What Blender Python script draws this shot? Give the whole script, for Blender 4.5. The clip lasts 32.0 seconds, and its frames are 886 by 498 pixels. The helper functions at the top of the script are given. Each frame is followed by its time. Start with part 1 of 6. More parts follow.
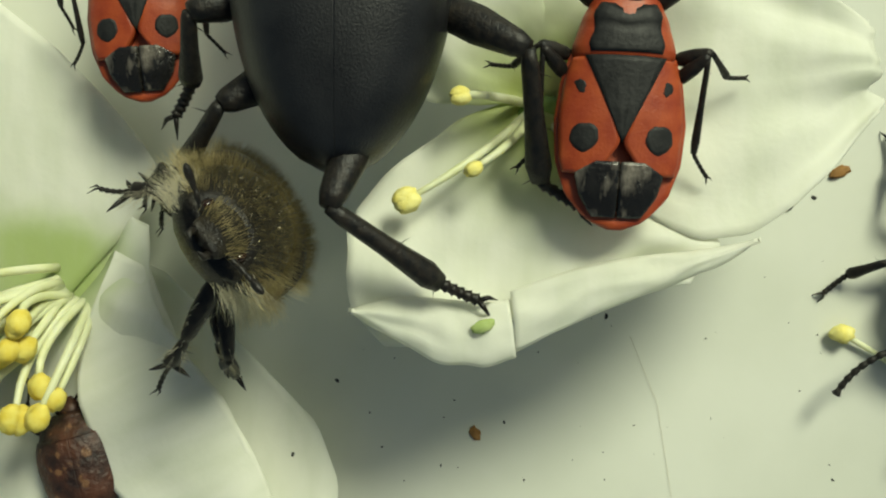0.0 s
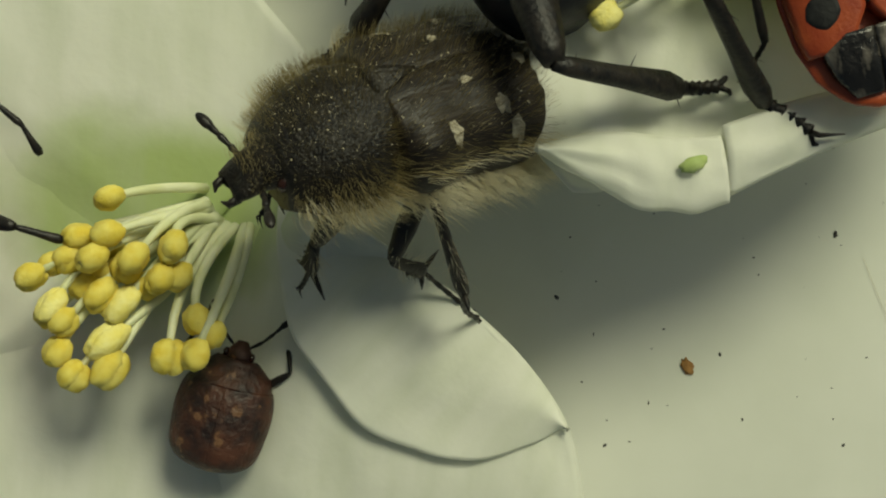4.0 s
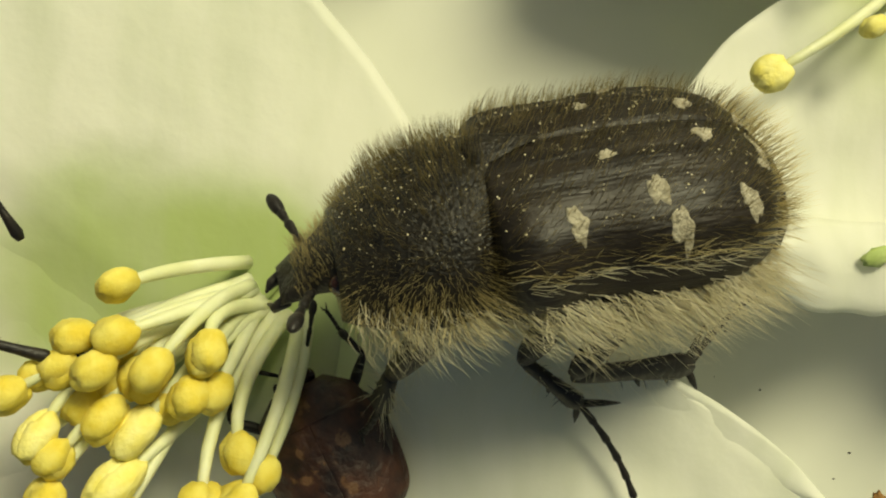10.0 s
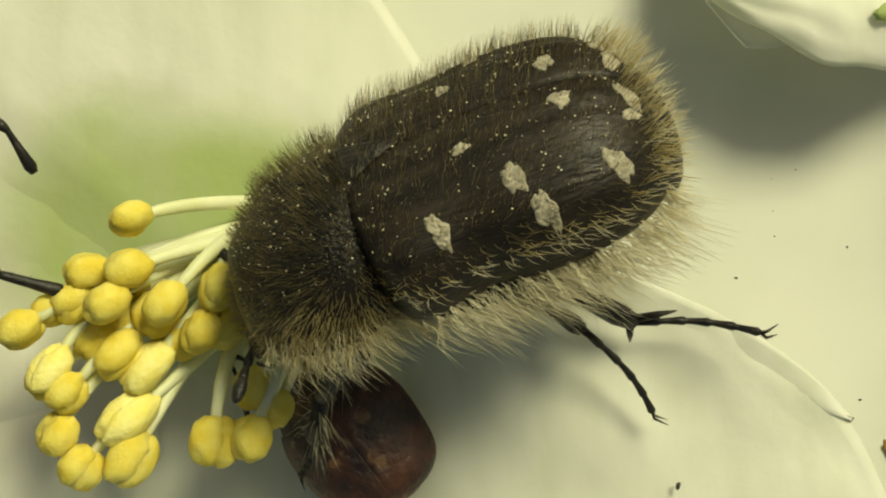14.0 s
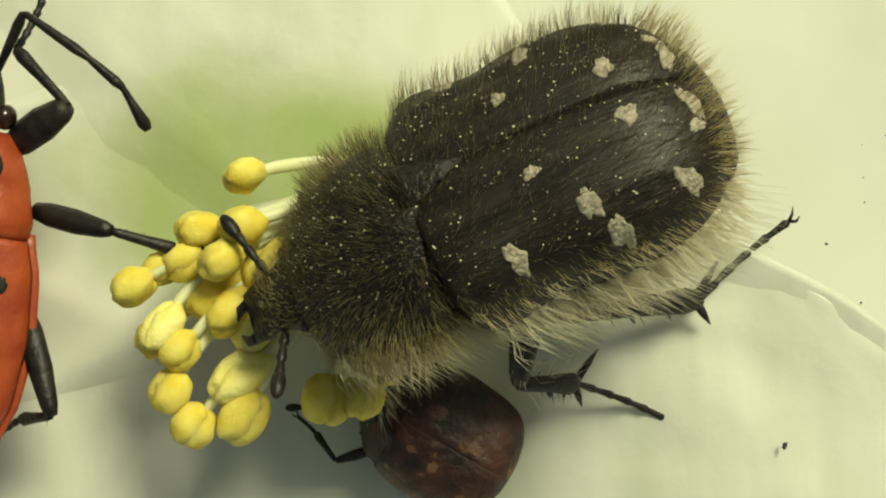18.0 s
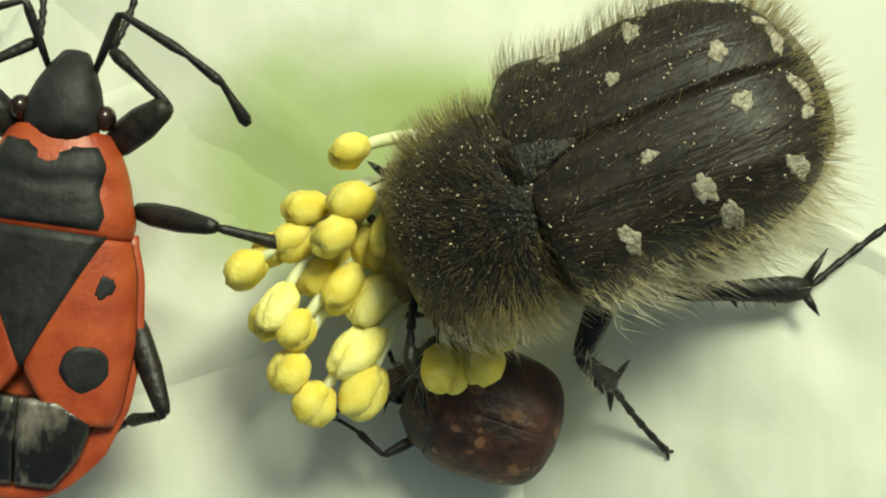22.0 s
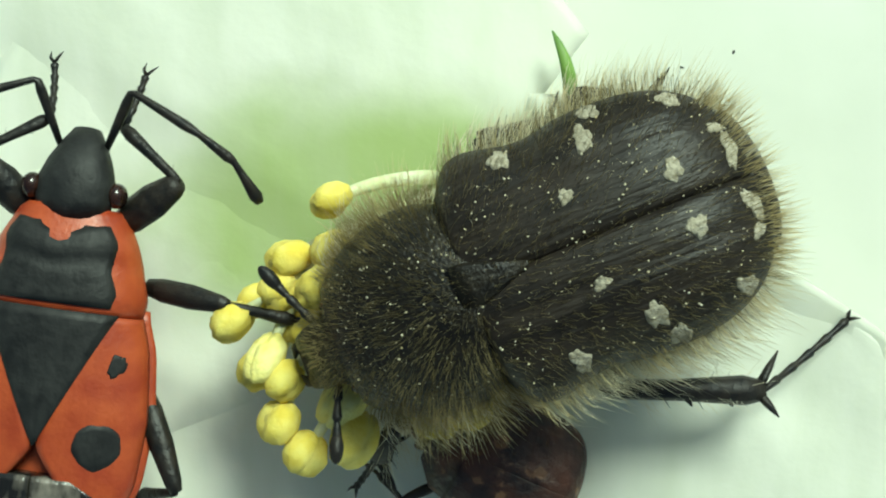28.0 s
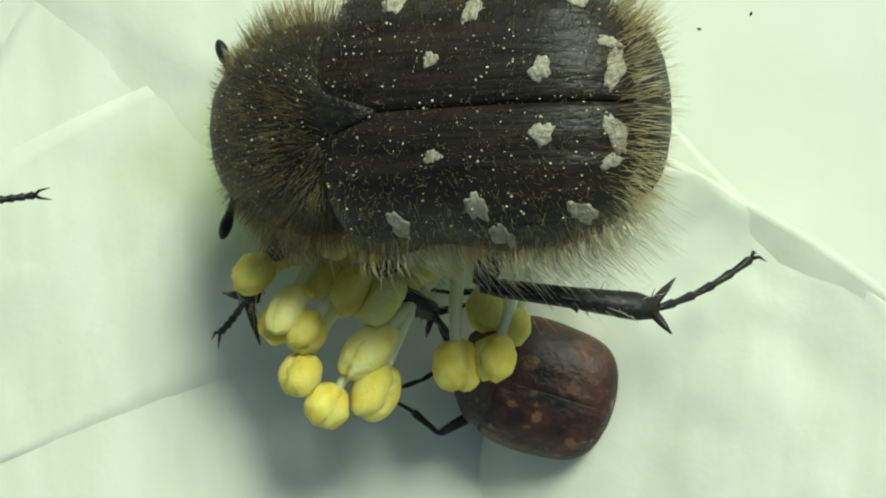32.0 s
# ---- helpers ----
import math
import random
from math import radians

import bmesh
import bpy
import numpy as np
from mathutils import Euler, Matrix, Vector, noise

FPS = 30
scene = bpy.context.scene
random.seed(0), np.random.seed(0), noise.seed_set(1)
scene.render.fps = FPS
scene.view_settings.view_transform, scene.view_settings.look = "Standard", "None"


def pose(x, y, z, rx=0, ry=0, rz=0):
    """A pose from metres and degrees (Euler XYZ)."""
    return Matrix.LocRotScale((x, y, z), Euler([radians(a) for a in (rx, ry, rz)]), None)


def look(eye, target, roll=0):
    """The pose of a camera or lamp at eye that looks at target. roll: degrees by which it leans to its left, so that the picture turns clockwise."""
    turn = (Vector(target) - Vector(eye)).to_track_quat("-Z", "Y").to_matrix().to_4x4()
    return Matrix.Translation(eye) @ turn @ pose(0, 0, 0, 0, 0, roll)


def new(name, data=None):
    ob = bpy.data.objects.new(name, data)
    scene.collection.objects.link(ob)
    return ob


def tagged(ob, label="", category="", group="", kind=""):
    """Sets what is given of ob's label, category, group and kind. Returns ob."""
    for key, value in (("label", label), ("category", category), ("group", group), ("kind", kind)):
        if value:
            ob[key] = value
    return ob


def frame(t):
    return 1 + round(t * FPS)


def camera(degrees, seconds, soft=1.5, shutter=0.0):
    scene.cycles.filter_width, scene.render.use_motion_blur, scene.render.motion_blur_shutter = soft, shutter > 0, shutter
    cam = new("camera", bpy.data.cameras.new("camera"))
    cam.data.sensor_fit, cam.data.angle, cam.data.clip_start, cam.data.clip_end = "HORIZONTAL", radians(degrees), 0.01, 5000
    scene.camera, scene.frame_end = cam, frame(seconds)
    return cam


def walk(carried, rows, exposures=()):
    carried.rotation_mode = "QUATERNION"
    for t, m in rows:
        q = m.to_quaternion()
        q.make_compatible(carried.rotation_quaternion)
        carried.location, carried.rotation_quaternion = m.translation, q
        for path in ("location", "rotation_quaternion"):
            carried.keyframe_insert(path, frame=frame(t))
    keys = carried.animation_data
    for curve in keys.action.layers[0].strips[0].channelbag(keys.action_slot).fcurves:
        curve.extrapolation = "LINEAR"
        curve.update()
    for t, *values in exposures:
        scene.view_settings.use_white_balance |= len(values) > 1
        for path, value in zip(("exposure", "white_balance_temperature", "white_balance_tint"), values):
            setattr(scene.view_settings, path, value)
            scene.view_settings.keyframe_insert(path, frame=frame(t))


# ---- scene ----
cam = camera(40.0, 32.0, soft=2.1)
PATH = [
    (0, pose(0.01239, 0.00276, 0.04600, 0, 0, -0.00)),
    (0.5, pose(0.01282, 0.00176, 0.04600, 0, 0, -0.00)),
    (1, pose(0.01354, 0.00084, 0.04600, 0, 0, -0.00)),
    (1.5, pose(0.01406, -0.00014, 0.04600, 0, 0, -0.00)),
    (2, pose(0.01357, -0.00055, 0.04600, 0, 0, -0.00)),
    (2.5, pose(0.01335, -0.00140, 0.04600, 0, 0, -0.00)),
    (3, pose(0.01188, -0.00172, 0.04600, 0, 0, -0.00)),
    (3.5, pose(0.00891, -0.00138, 0.04400, 0, 0, -0.00)),
    (4, pose(0.00544, -0.00027, 0.04070, 0, 0, -0.00)),
    (4.5, pose(0.00430, 0.00039, 0.03900, 0, 0, -0.00)),
    (6.5, pose(0.00219, 0.00248, 0.03076, 0, 0, -0.00)),
    (7, pose(0.00233, 0.00277, 0.03076, 0, 0, -0.00)),
    (7.5, pose(0.00272, 0.00296, 0.03076, 0, 0, -0.00)),
    (8, pose(0.00294, 0.00292, 0.03076, 0, 0, -0.00)),
    (8.5, pose(0.00276, 0.00282, 0.03076, 0, 0, -0.00)),
    (9, pose(0.00266, 0.00275, 0.03076, 0, 0, -0.00)),
    (9.5, pose(0.00252, 0.00205, 0.03076, 0, 0, -0.00)),
    (10, pose(0.00255, 0.00220, 0.03076, 0, 0, -0.00)),
    (10.5, pose(0.00252, 0.00218, 0.03076, 0, 0, -0.00)),
    (11, pose(0.00314, 0.00179, 0.03076, 0, 0, -0.00)),
    (11.5, pose(0.00291, 0.00172, 0.03076, 0, 0, -0.00)),
    (12, pose(0.00282, 0.00174, 0.03076, 0, 0, -0.00)),
    (12.5, pose(0.00268, 0.00168, 0.03076, 0, 0, -0.00)),
    (13, pose(0.00301, 0.00154, 0.03076, 0, 0, -0.00)),
    (13.5, pose(0.00236, 0.00113, 0.03076, 0, 0, -0.00)),
    (14, pose(0.00228, 0.00086, 0.03076, 0, 0, -0.00)),
    (14.5, pose(0.00202, 0.00063, 0.03076, 0, 0, -0.00)),
    (16.5, pose(0.00150, 0.00067, 0.03076, 0, 0, -0.00)),
    (17, pose(0.00162, 0.00065, 0.03076, 0, 0, -0.00)),
    (17.5, pose(0.00090, 0.00021, 0.03076, 0, 0, -0.00)),
    (18, pose(0.00000, -0.00000, 0.03076, 0, 0, -0.00)),
    (18.5, pose(0.00021, 0.00009, 0.03076, 0, 0, -0.65)),
    (19, pose(0.00032, -0.00001, 0.03076, 0, 0, -1.30)),
    (19.5, pose(0.00047, -0.00011, 0.03076, 0, 0, -1.95)),
    (20, pose(0.00053, -0.00035, 0.03076, 0, 0, -2.60)),
    (20.5, pose(-0.00035, -0.00043, 0.03076, 0, 0, -2.94)),
    (21, pose(-0.00168, -0.00058, 0.03076, 0, 0, -3.28)),
    (21.5, pose(-0.00254, -0.00052, 0.03076, 0, 0, -3.62)),
    (22, pose(-0.00225, -0.00062, 0.03076, 0, 0, -3.96)),
    (22.5, pose(-0.00165, -0.00105, 0.03076, 0, 0, -4.30)),
    (23, pose(-0.00106, -0.00107, 0.03076, 0, 0, -4.64)),
    (23.5, pose(-0.00067, -0.00068, 0.03076, 0, 0, -4.98)),
    (24, pose(-0.00025, 0.00024, 0.03076, 0, 0, -5.32)),
    (24.5, pose(-0.00030, 0.00026, 0.03076, 0, 0, -5.66)),
    (25, pose(-0.00053, 0.00022, 0.03076, 0, 0, -6.00)),
    (25.5, pose(-0.00056, 0.00026, 0.03076, 0, 0, -6.00)),
    (27.5, pose(-0.00161, 0.00003, 0.03076, 0, 0, -6.00)),
    (28, pose(-0.00186, 0.00026, 0.03076, 0, 0, -6.00)),
    (28.5, pose(-0.00180, 0.00065, 0.03076, 0, 0, -6.00)),
    (29, pose(-0.00125, 0.00103, 0.03076, 0, 0, -6.00)),
    (29.5, pose(-0.00126, 0.00105, 0.03076, 0, 0, -6.00)),
    (30, pose(-0.00193, 0.00077, 0.03076, 0, 0, -6.00)),
    (30.5, pose(-0.00192, 0.00057, 0.03076, 0, 0, -6.00)),
    (31, pose(-0.00289, -0.00019, 0.03076, 0, 0, -6.00)),
    (31.5, pose(-0.00294, -0.00032, 0.03076, 0, 0, -6.00)),
    (32, pose(-0.00240, -0.00066, 0.03076, 0, 0, -6.00)),
]
EXPOSURES = [(0, -0.42, 6700, -14),
             (1, -0.68, 6600, -13),
             (2, -0.89, 6500, -12),
             (3.2, -1.15, 6600, -12),
             (4, -0.85, 7100, -12),
             (4.5, -0.6, 7500, -12),
             (6.5, -0.2, 8200, -12),
             (9, -0.36, 8300, -12),
             (14, -0.38, 8300, -13),
             (17, -0.42, 8000, -13),
             (18, -0.29, 7800, -14),
             (20, -0.19, 7300, -15),
             (23, 0.0, 6550, -20),
             (25, -0.07, 5900, -20),
             (28, 0.04, 5700, -22),
             (29, -0.2, 5650, -23),
             (30, -0.27, 5600, -24),
             (31, 0.06, 5650, -24),
             (32, -0.06, 5900, -20)]
walk(cam, PATH, EXPOSURES)
SKY_STRENGTH, SUN_STRENGTH = 0.085, 4.2
SUN_AZ, SUN_EL = radians(32), radians(49)
# ---- world and light ----
world = bpy.data.worlds.new("sky")
world.use_nodes = True
scene.world = world
_bg = world.node_tree.nodes["Background"]
_sky = world.node_tree.nodes.new("ShaderNodeTexSky")
_sky.sky_type, _sky.sun_disc = "NISHITA", False
_sky.sun_elevation, _sky.sun_rotation = SUN_EL, SUN_AZ
_sky.air_density, _sky.dust_density, _sky.ozone_density = 0.6, 3.5, 0.3
world.node_tree.links.new(_sky.outputs[0], _bg.inputs[0])
_bg.inputs[1].default_value = SKY_STRENGTH
_sun = bpy.data.lights.new("sun", "SUN")
_sun.energy, _sun.angle, _sun.color = SUN_STRENGTH, radians(19), (1.0, 0.93, 0.80)
sun = new("sun", _sun)
sun.matrix_world = look((0.3 * math.sin(SUN_AZ) * math.cos(SUN_EL), 0.3 * math.cos(SUN_AZ) * math.cos(SUN_EL), 0.3 * math.sin(SUN_EL)), (0, 0, 0))

# ---- materials ----
def shader(name, build, rough=0.5, metal=0.0, bump=0.0, bump_scale=3000.0, coat=0.0, sub=0.0, comb=None):
    """A procedural material: build(nodes, links) returns the colour socket."""
    m = bpy.data.materials.new(name)
    m.use_nodes = True
    nt = m.node_tree
    b = nt.nodes["Principled BSDF"]
    b.inputs["Roughness"].default_value, b.inputs["Metallic"].default_value = rough, metal
    b.inputs["Coat Weight"].default_value = coat
    nt.links.new(build(nt), b.inputs["Base Color"])
    if sub:
        b.inputs["Subsurface Weight"].default_value = sub
        b.inputs["Subsurface Radius"].default_value = (1.0, 0.9, 0.6)
        b.inputs["Subsurface Scale"].default_value = 0.0006
    if bump:
        n = nt.nodes.new("ShaderNodeTexNoise")
        n.inputs["Scale"].default_value, n.inputs["Detail"].default_value = bump_scale, 5
        v = coords(nt)
        if comb:
            mp = nt.nodes.new("ShaderNodeMapping")
            mp.inputs["Scale"].default_value = comb
            nt.links.new(v, mp.inputs["Vector"])
            v = mp.outputs[0]
        nt.links.new(v, n.inputs["Vector"])
        k = nt.nodes.new("ShaderNodeBump")
        k.inputs["Strength"].default_value, k.inputs["Distance"].default_value = min(1, bump), 0.0001
        nt.links.new(n.outputs[0], k.inputs["Height"])
        nt.links.new(k.outputs[0], b.inputs["Normal"])
        r = nt.nodes.new("ShaderNodeMapRange")
        r.inputs[3].default_value, r.inputs[4].default_value = max(0.05, rough - 0.12), min(1, rough + 0.15)
        nt.links.new(n.outputs[0], r.inputs[0])
        nt.links.new(r.outputs[0], b.inputs["Roughness"])
    return m


def coords(nt):
    n = nt.nodes.new("ShaderNodeTexCoord")
    return n.outputs["Object"]


def blend(nt, a, b, fac):
    n = nt.nodes.new("ShaderNodeMix")
    n.data_type = "RGBA"
    for sock, v in ((n.inputs[6], a), (n.inputs[7], b), (n.inputs[0], fac)):
        if isinstance(v, (tuple, float, int)):
            sock.default_value = (*v, 1) if isinstance(v, tuple) else v
        else:
            nt.links.new(v, sock)
    return n.outputs[2]


def grain(nt, scale, lo=0.35, hi=0.65, detail=4, stretch=None):
    n = nt.nodes.new("ShaderNodeTexNoise")
    n.inputs["Scale"].default_value, n.inputs["Detail"].default_value = scale, detail
    v = coords(nt)
    if stretch:
        mp = nt.nodes.new("ShaderNodeMapping")
        mp.inputs["Scale"].default_value = stretch
        nt.links.new(v, mp.inputs["Vector"])
        v = mp.outputs[0]
    nt.links.new(v, n.inputs["Vector"])
    r = nt.nodes.new("ShaderNodeMapRange")
    r.inputs[1].default_value, r.inputs[2].default_value = lo, hi
    nt.links.new(n.outputs[0], r.inputs[0])
    return r.outputs[0]


def two_tone(name, a, b, scale, rough, bump=0.0, bump_scale=4000.0, stretch=None, coat=0.0, speck=None, lo=0.35, hi=0.65, sub=0.0, comb=None):
    def build(nt):
        c = blend(nt, a, b, grain(nt, scale, lo, hi, stretch=stretch))
        if speck:
            c = blend(nt, c, speck[0], grain(nt, speck[1], speck[2], speck[2] + 0.05))
        return c
    return shader(name, build, rough, 0.0, bump, bump_scale, coat, sub, comb)


def see_through(m, share):
    """Lets a share of the light pass through a thin thing, in its own colour."""
    nt = m.node_tree
    b = nt.nodes["Principled BSDF"]
    t = nt.nodes.new("ShaderNodeBsdfTranslucent")
    nt.links.new(b.inputs["Base Color"].links[0].from_socket, t.inputs[0])
    mix = nt.nodes.new("ShaderNodeMixShader")
    mix.inputs[0].default_value = share
    nt.links.new(b.outputs[0], mix.inputs[1])
    nt.links.new(t.outputs[0], mix.inputs[2])
    nt.links.new(mix.outputs[0], nt.nodes["Material Output"].inputs[0])
    return m


def petal_material(name, base, reach, tint, squash=1.0):
    """White petal, green near the flower's base (its own colour), with fine veins; light passes through it."""
    def build(nt):
        v = coords(nt)
        dist = nt.nodes.new("ShaderNodeVectorMath")
        dist.operation = "DISTANCE"
        flat = nt.nodes.new("ShaderNodeVectorMath")
        flat.operation = "MULTIPLY"
        nt.links.new(v, flat.inputs[0])
        flat.inputs[1].default_value = (squash, 1, 1)
        nt.links.new(flat.outputs[0], dist.inputs[0])
        dist.inputs[1].default_value = (base[0] * MM * squash, base[1] * MM, base[2] * MM)
        wob = nt.nodes.new("ShaderNodeTexNoise")
        wob.inputs["Scale"].default_value, wob.inputs["Detail"].default_value = 330, 3
        nt.links.new(v, wob.inputs["Vector"])
        add = nt.nodes.new("ShaderNodeMath")
        add.operation = "MULTIPLY_ADD"
        nt.links.new(wob.outputs[0], add.inputs[0])
        add.inputs[1].default_value = 0.0026
        nt.links.new(dist.outputs["Value"], add.inputs[2])
        r = nt.nodes.new("ShaderNodeMapRange")
        r.interpolation_type = "SMOOTHSTEP"
        r.inputs[1].default_value, r.inputs[2].default_value = reach[0] * MM, reach[1] * MM
        nt.links.new(add.outputs[0], r.inputs[0])
        c = blend(nt, tint, (0.92, 0.92, 0.83), r.outputs[0])
        vein = grain(nt, 900, 0.42, 0.72, 3, stretch=(1.0, 0.25, 1.0))
        return blend(nt, c, blend(nt, c, (0.66, 0.70, 0.52), 0.30), vein)
    m = shader(name, build, 0.5, 0.0, 0.35, 1500, 0.0)
    see_through(m, 0.4)
    b = m.node_tree.nodes["Principled BSDF"]
    b.inputs["Specular IOR Level"].default_value = 0.25
    return m


MM = 0.001
BASE_A = (-1.9, 2.9, 3.0)
BASE_B = (16.0, 9.0, 3.0)
PETAL_A = petal_material("white petal green base", (-3.7, 1.2, 3.1), (3.0, 5.1), (0.53, 0.63, 0.27), 0.6)
PETAL_B = petal_material("white petal", BASE_B, (2.6, 6.5), (0.50, 0.56, 0.20))
DISH = two_tone("white dish plastic", (0.60, 0.61, 0.52), (0.68, 0.685, 0.60), 130, 0.42, 0.12, 900, speck=((0.45, 0.40, 0.28), 700, 0.74))
FILAMENT = two_tone("pale filament", (0.64, 0.66, 0.37), (0.74, 0.75, 0.50), 900, 0.5, 0.2, sub=0.3)
ANTHER = two_tone("yellow pollen anther", (0.69, 0.53, 0.07), (0.77, 0.645, 0.15), 2500, 0.8, 0.3, 14000, sub=0.3)
ANTHER_PALE = two_tone("pale yellow anther", (0.80, 0.70, 0.17), (0.85, 0.78, 0.29), 2500, 0.7, 0.4, 9000)
FIBRE = two_tone("pale dry fibre", (0.34, 0.30, 0.19), (0.50, 0.46, 0.32), 900, 0.7)
CRUMB_GREEN = two_tone("yellow green plant crumb", (0.34, 0.44, 0.12), (0.50, 0.58, 0.24), 1500, 0.6, 0.4)
GREEN = two_tone("green sepal", (0.10, 0.20, 0.03), (0.20, 0.32, 0.06), 900, 0.5, 0.4)
CUTICLE = two_tone("brown black beetle cuticle", (0.010, 0.0075, 0.0055), (0.024, 0.018, 0.012), 1600, 0.42, 0.4, 9000, stretch=(0.35, 1.6, 1), comb=(0.14, 1.3, 1.0))
PRONOTUM = two_tone("punctured pronotum cuticle", (0.006, 0.005, 0.004), (0.02, 0.016, 0.010), 3000, 0.34, 0.6, 11000)
SPOT = two_tone("cream scale spot", (0.28, 0.25, 0.175), (0.46, 0.42, 0.32), 6000, 0.85, 0.8, 12000)
POLLEN = two_tone("pollen grain", (0.66, 0.55, 0.28), (0.86, 0.80, 0.60), 3000, 0.5)
# golden hair; its colour also holds the backlit glow at the rims
HAIR_GOLD = see_through(two_tone("golden brown hair", (0.66, 0.56, 0.28), (0.84, 0.76, 0.50), 900, 0.35), 0.55)
HAIR_DARK = see_through(two_tone("golden brown hair", (0.09, 0.07, 0.03), (0.36, 0.295, 0.135), 1800, 0.4), 0.55)
HAIR_MID = see_through(two_tone("tawny hair", (0.30, 0.245, 0.11), (0.60, 0.51, 0.27), 1500, 0.35), 0.55)
HAIR_CREAM = see_through(two_tone("cream hair", (0.80, 0.74, 0.54), (0.90, 0.86, 0.71), 900, 0.35), 0.55)
LEG = two_tone("black leg cuticle", (0.006, 0.006, 0.006), (0.020, 0.016, 0.012), 3500, 0.44, 0.35, 7000)
EYE = two_tone("dark eye", (0.012, 0.006, 0.004), (0.03, 0.012, 0.008), 5000, 0.2)
RED = two_tone("orange red bug cuticle", (0.27, 0.038, 0.012), (0.38, 0.072, 0.020), 1500, 0.4, 0.18, 9000)
BLACK_MATT = two_tone("matt black bug cuticle", (0.008, 0.008, 0.008), (0.022, 0.022, 0.021), 2500, 0.55, 0.2, 7000)
MEMBRANE = two_tone("dark wing membrane", (0.012, 0.011, 0.010), (0.26, 0.23, 0.19), 1100, 0.22, 0.7, 3500, stretch=(0.6, 1.5, 1), lo=0.5, hi=0.72)
BLACK = two_tone("satin black elytra", (0.006, 0.006, 0.007), (0.016, 0.016, 0.017), 700, 0.4, 0.2, 12000)
for m in (CUTICLE, PRONOTUM, BLACK_MATT, LEG):
    m.node_tree.nodes["Principled BSDF"].inputs["Specular IOR Level"].default_value = 0.32
GREY_BEETLE = two_tone("grey brown beetle cuticle", (0.05, 0.044, 0.030), (0.20, 0.17, 0.11), 1300, 0.6, 0.9, 5000)
BROWN = two_tone("red brown shell", (0.011, 0.0045, 0.0035), (0.075, 0.026, 0.013), 1400, 0.5, 0.9, 3000, speck=((0.15, 0.075, 0.035), 1700, 0.61))
CRUMB = two_tone("brown crumb", (0.22, 0.11, 0.03), (0.38, 0.20, 0.06), 1500, 0.8, 0.6)
DIRT = two_tone("black crumb", (0.012, 0.012, 0.012), (0.05, 0.045, 0.04), 2500, 0.8, 0.6)

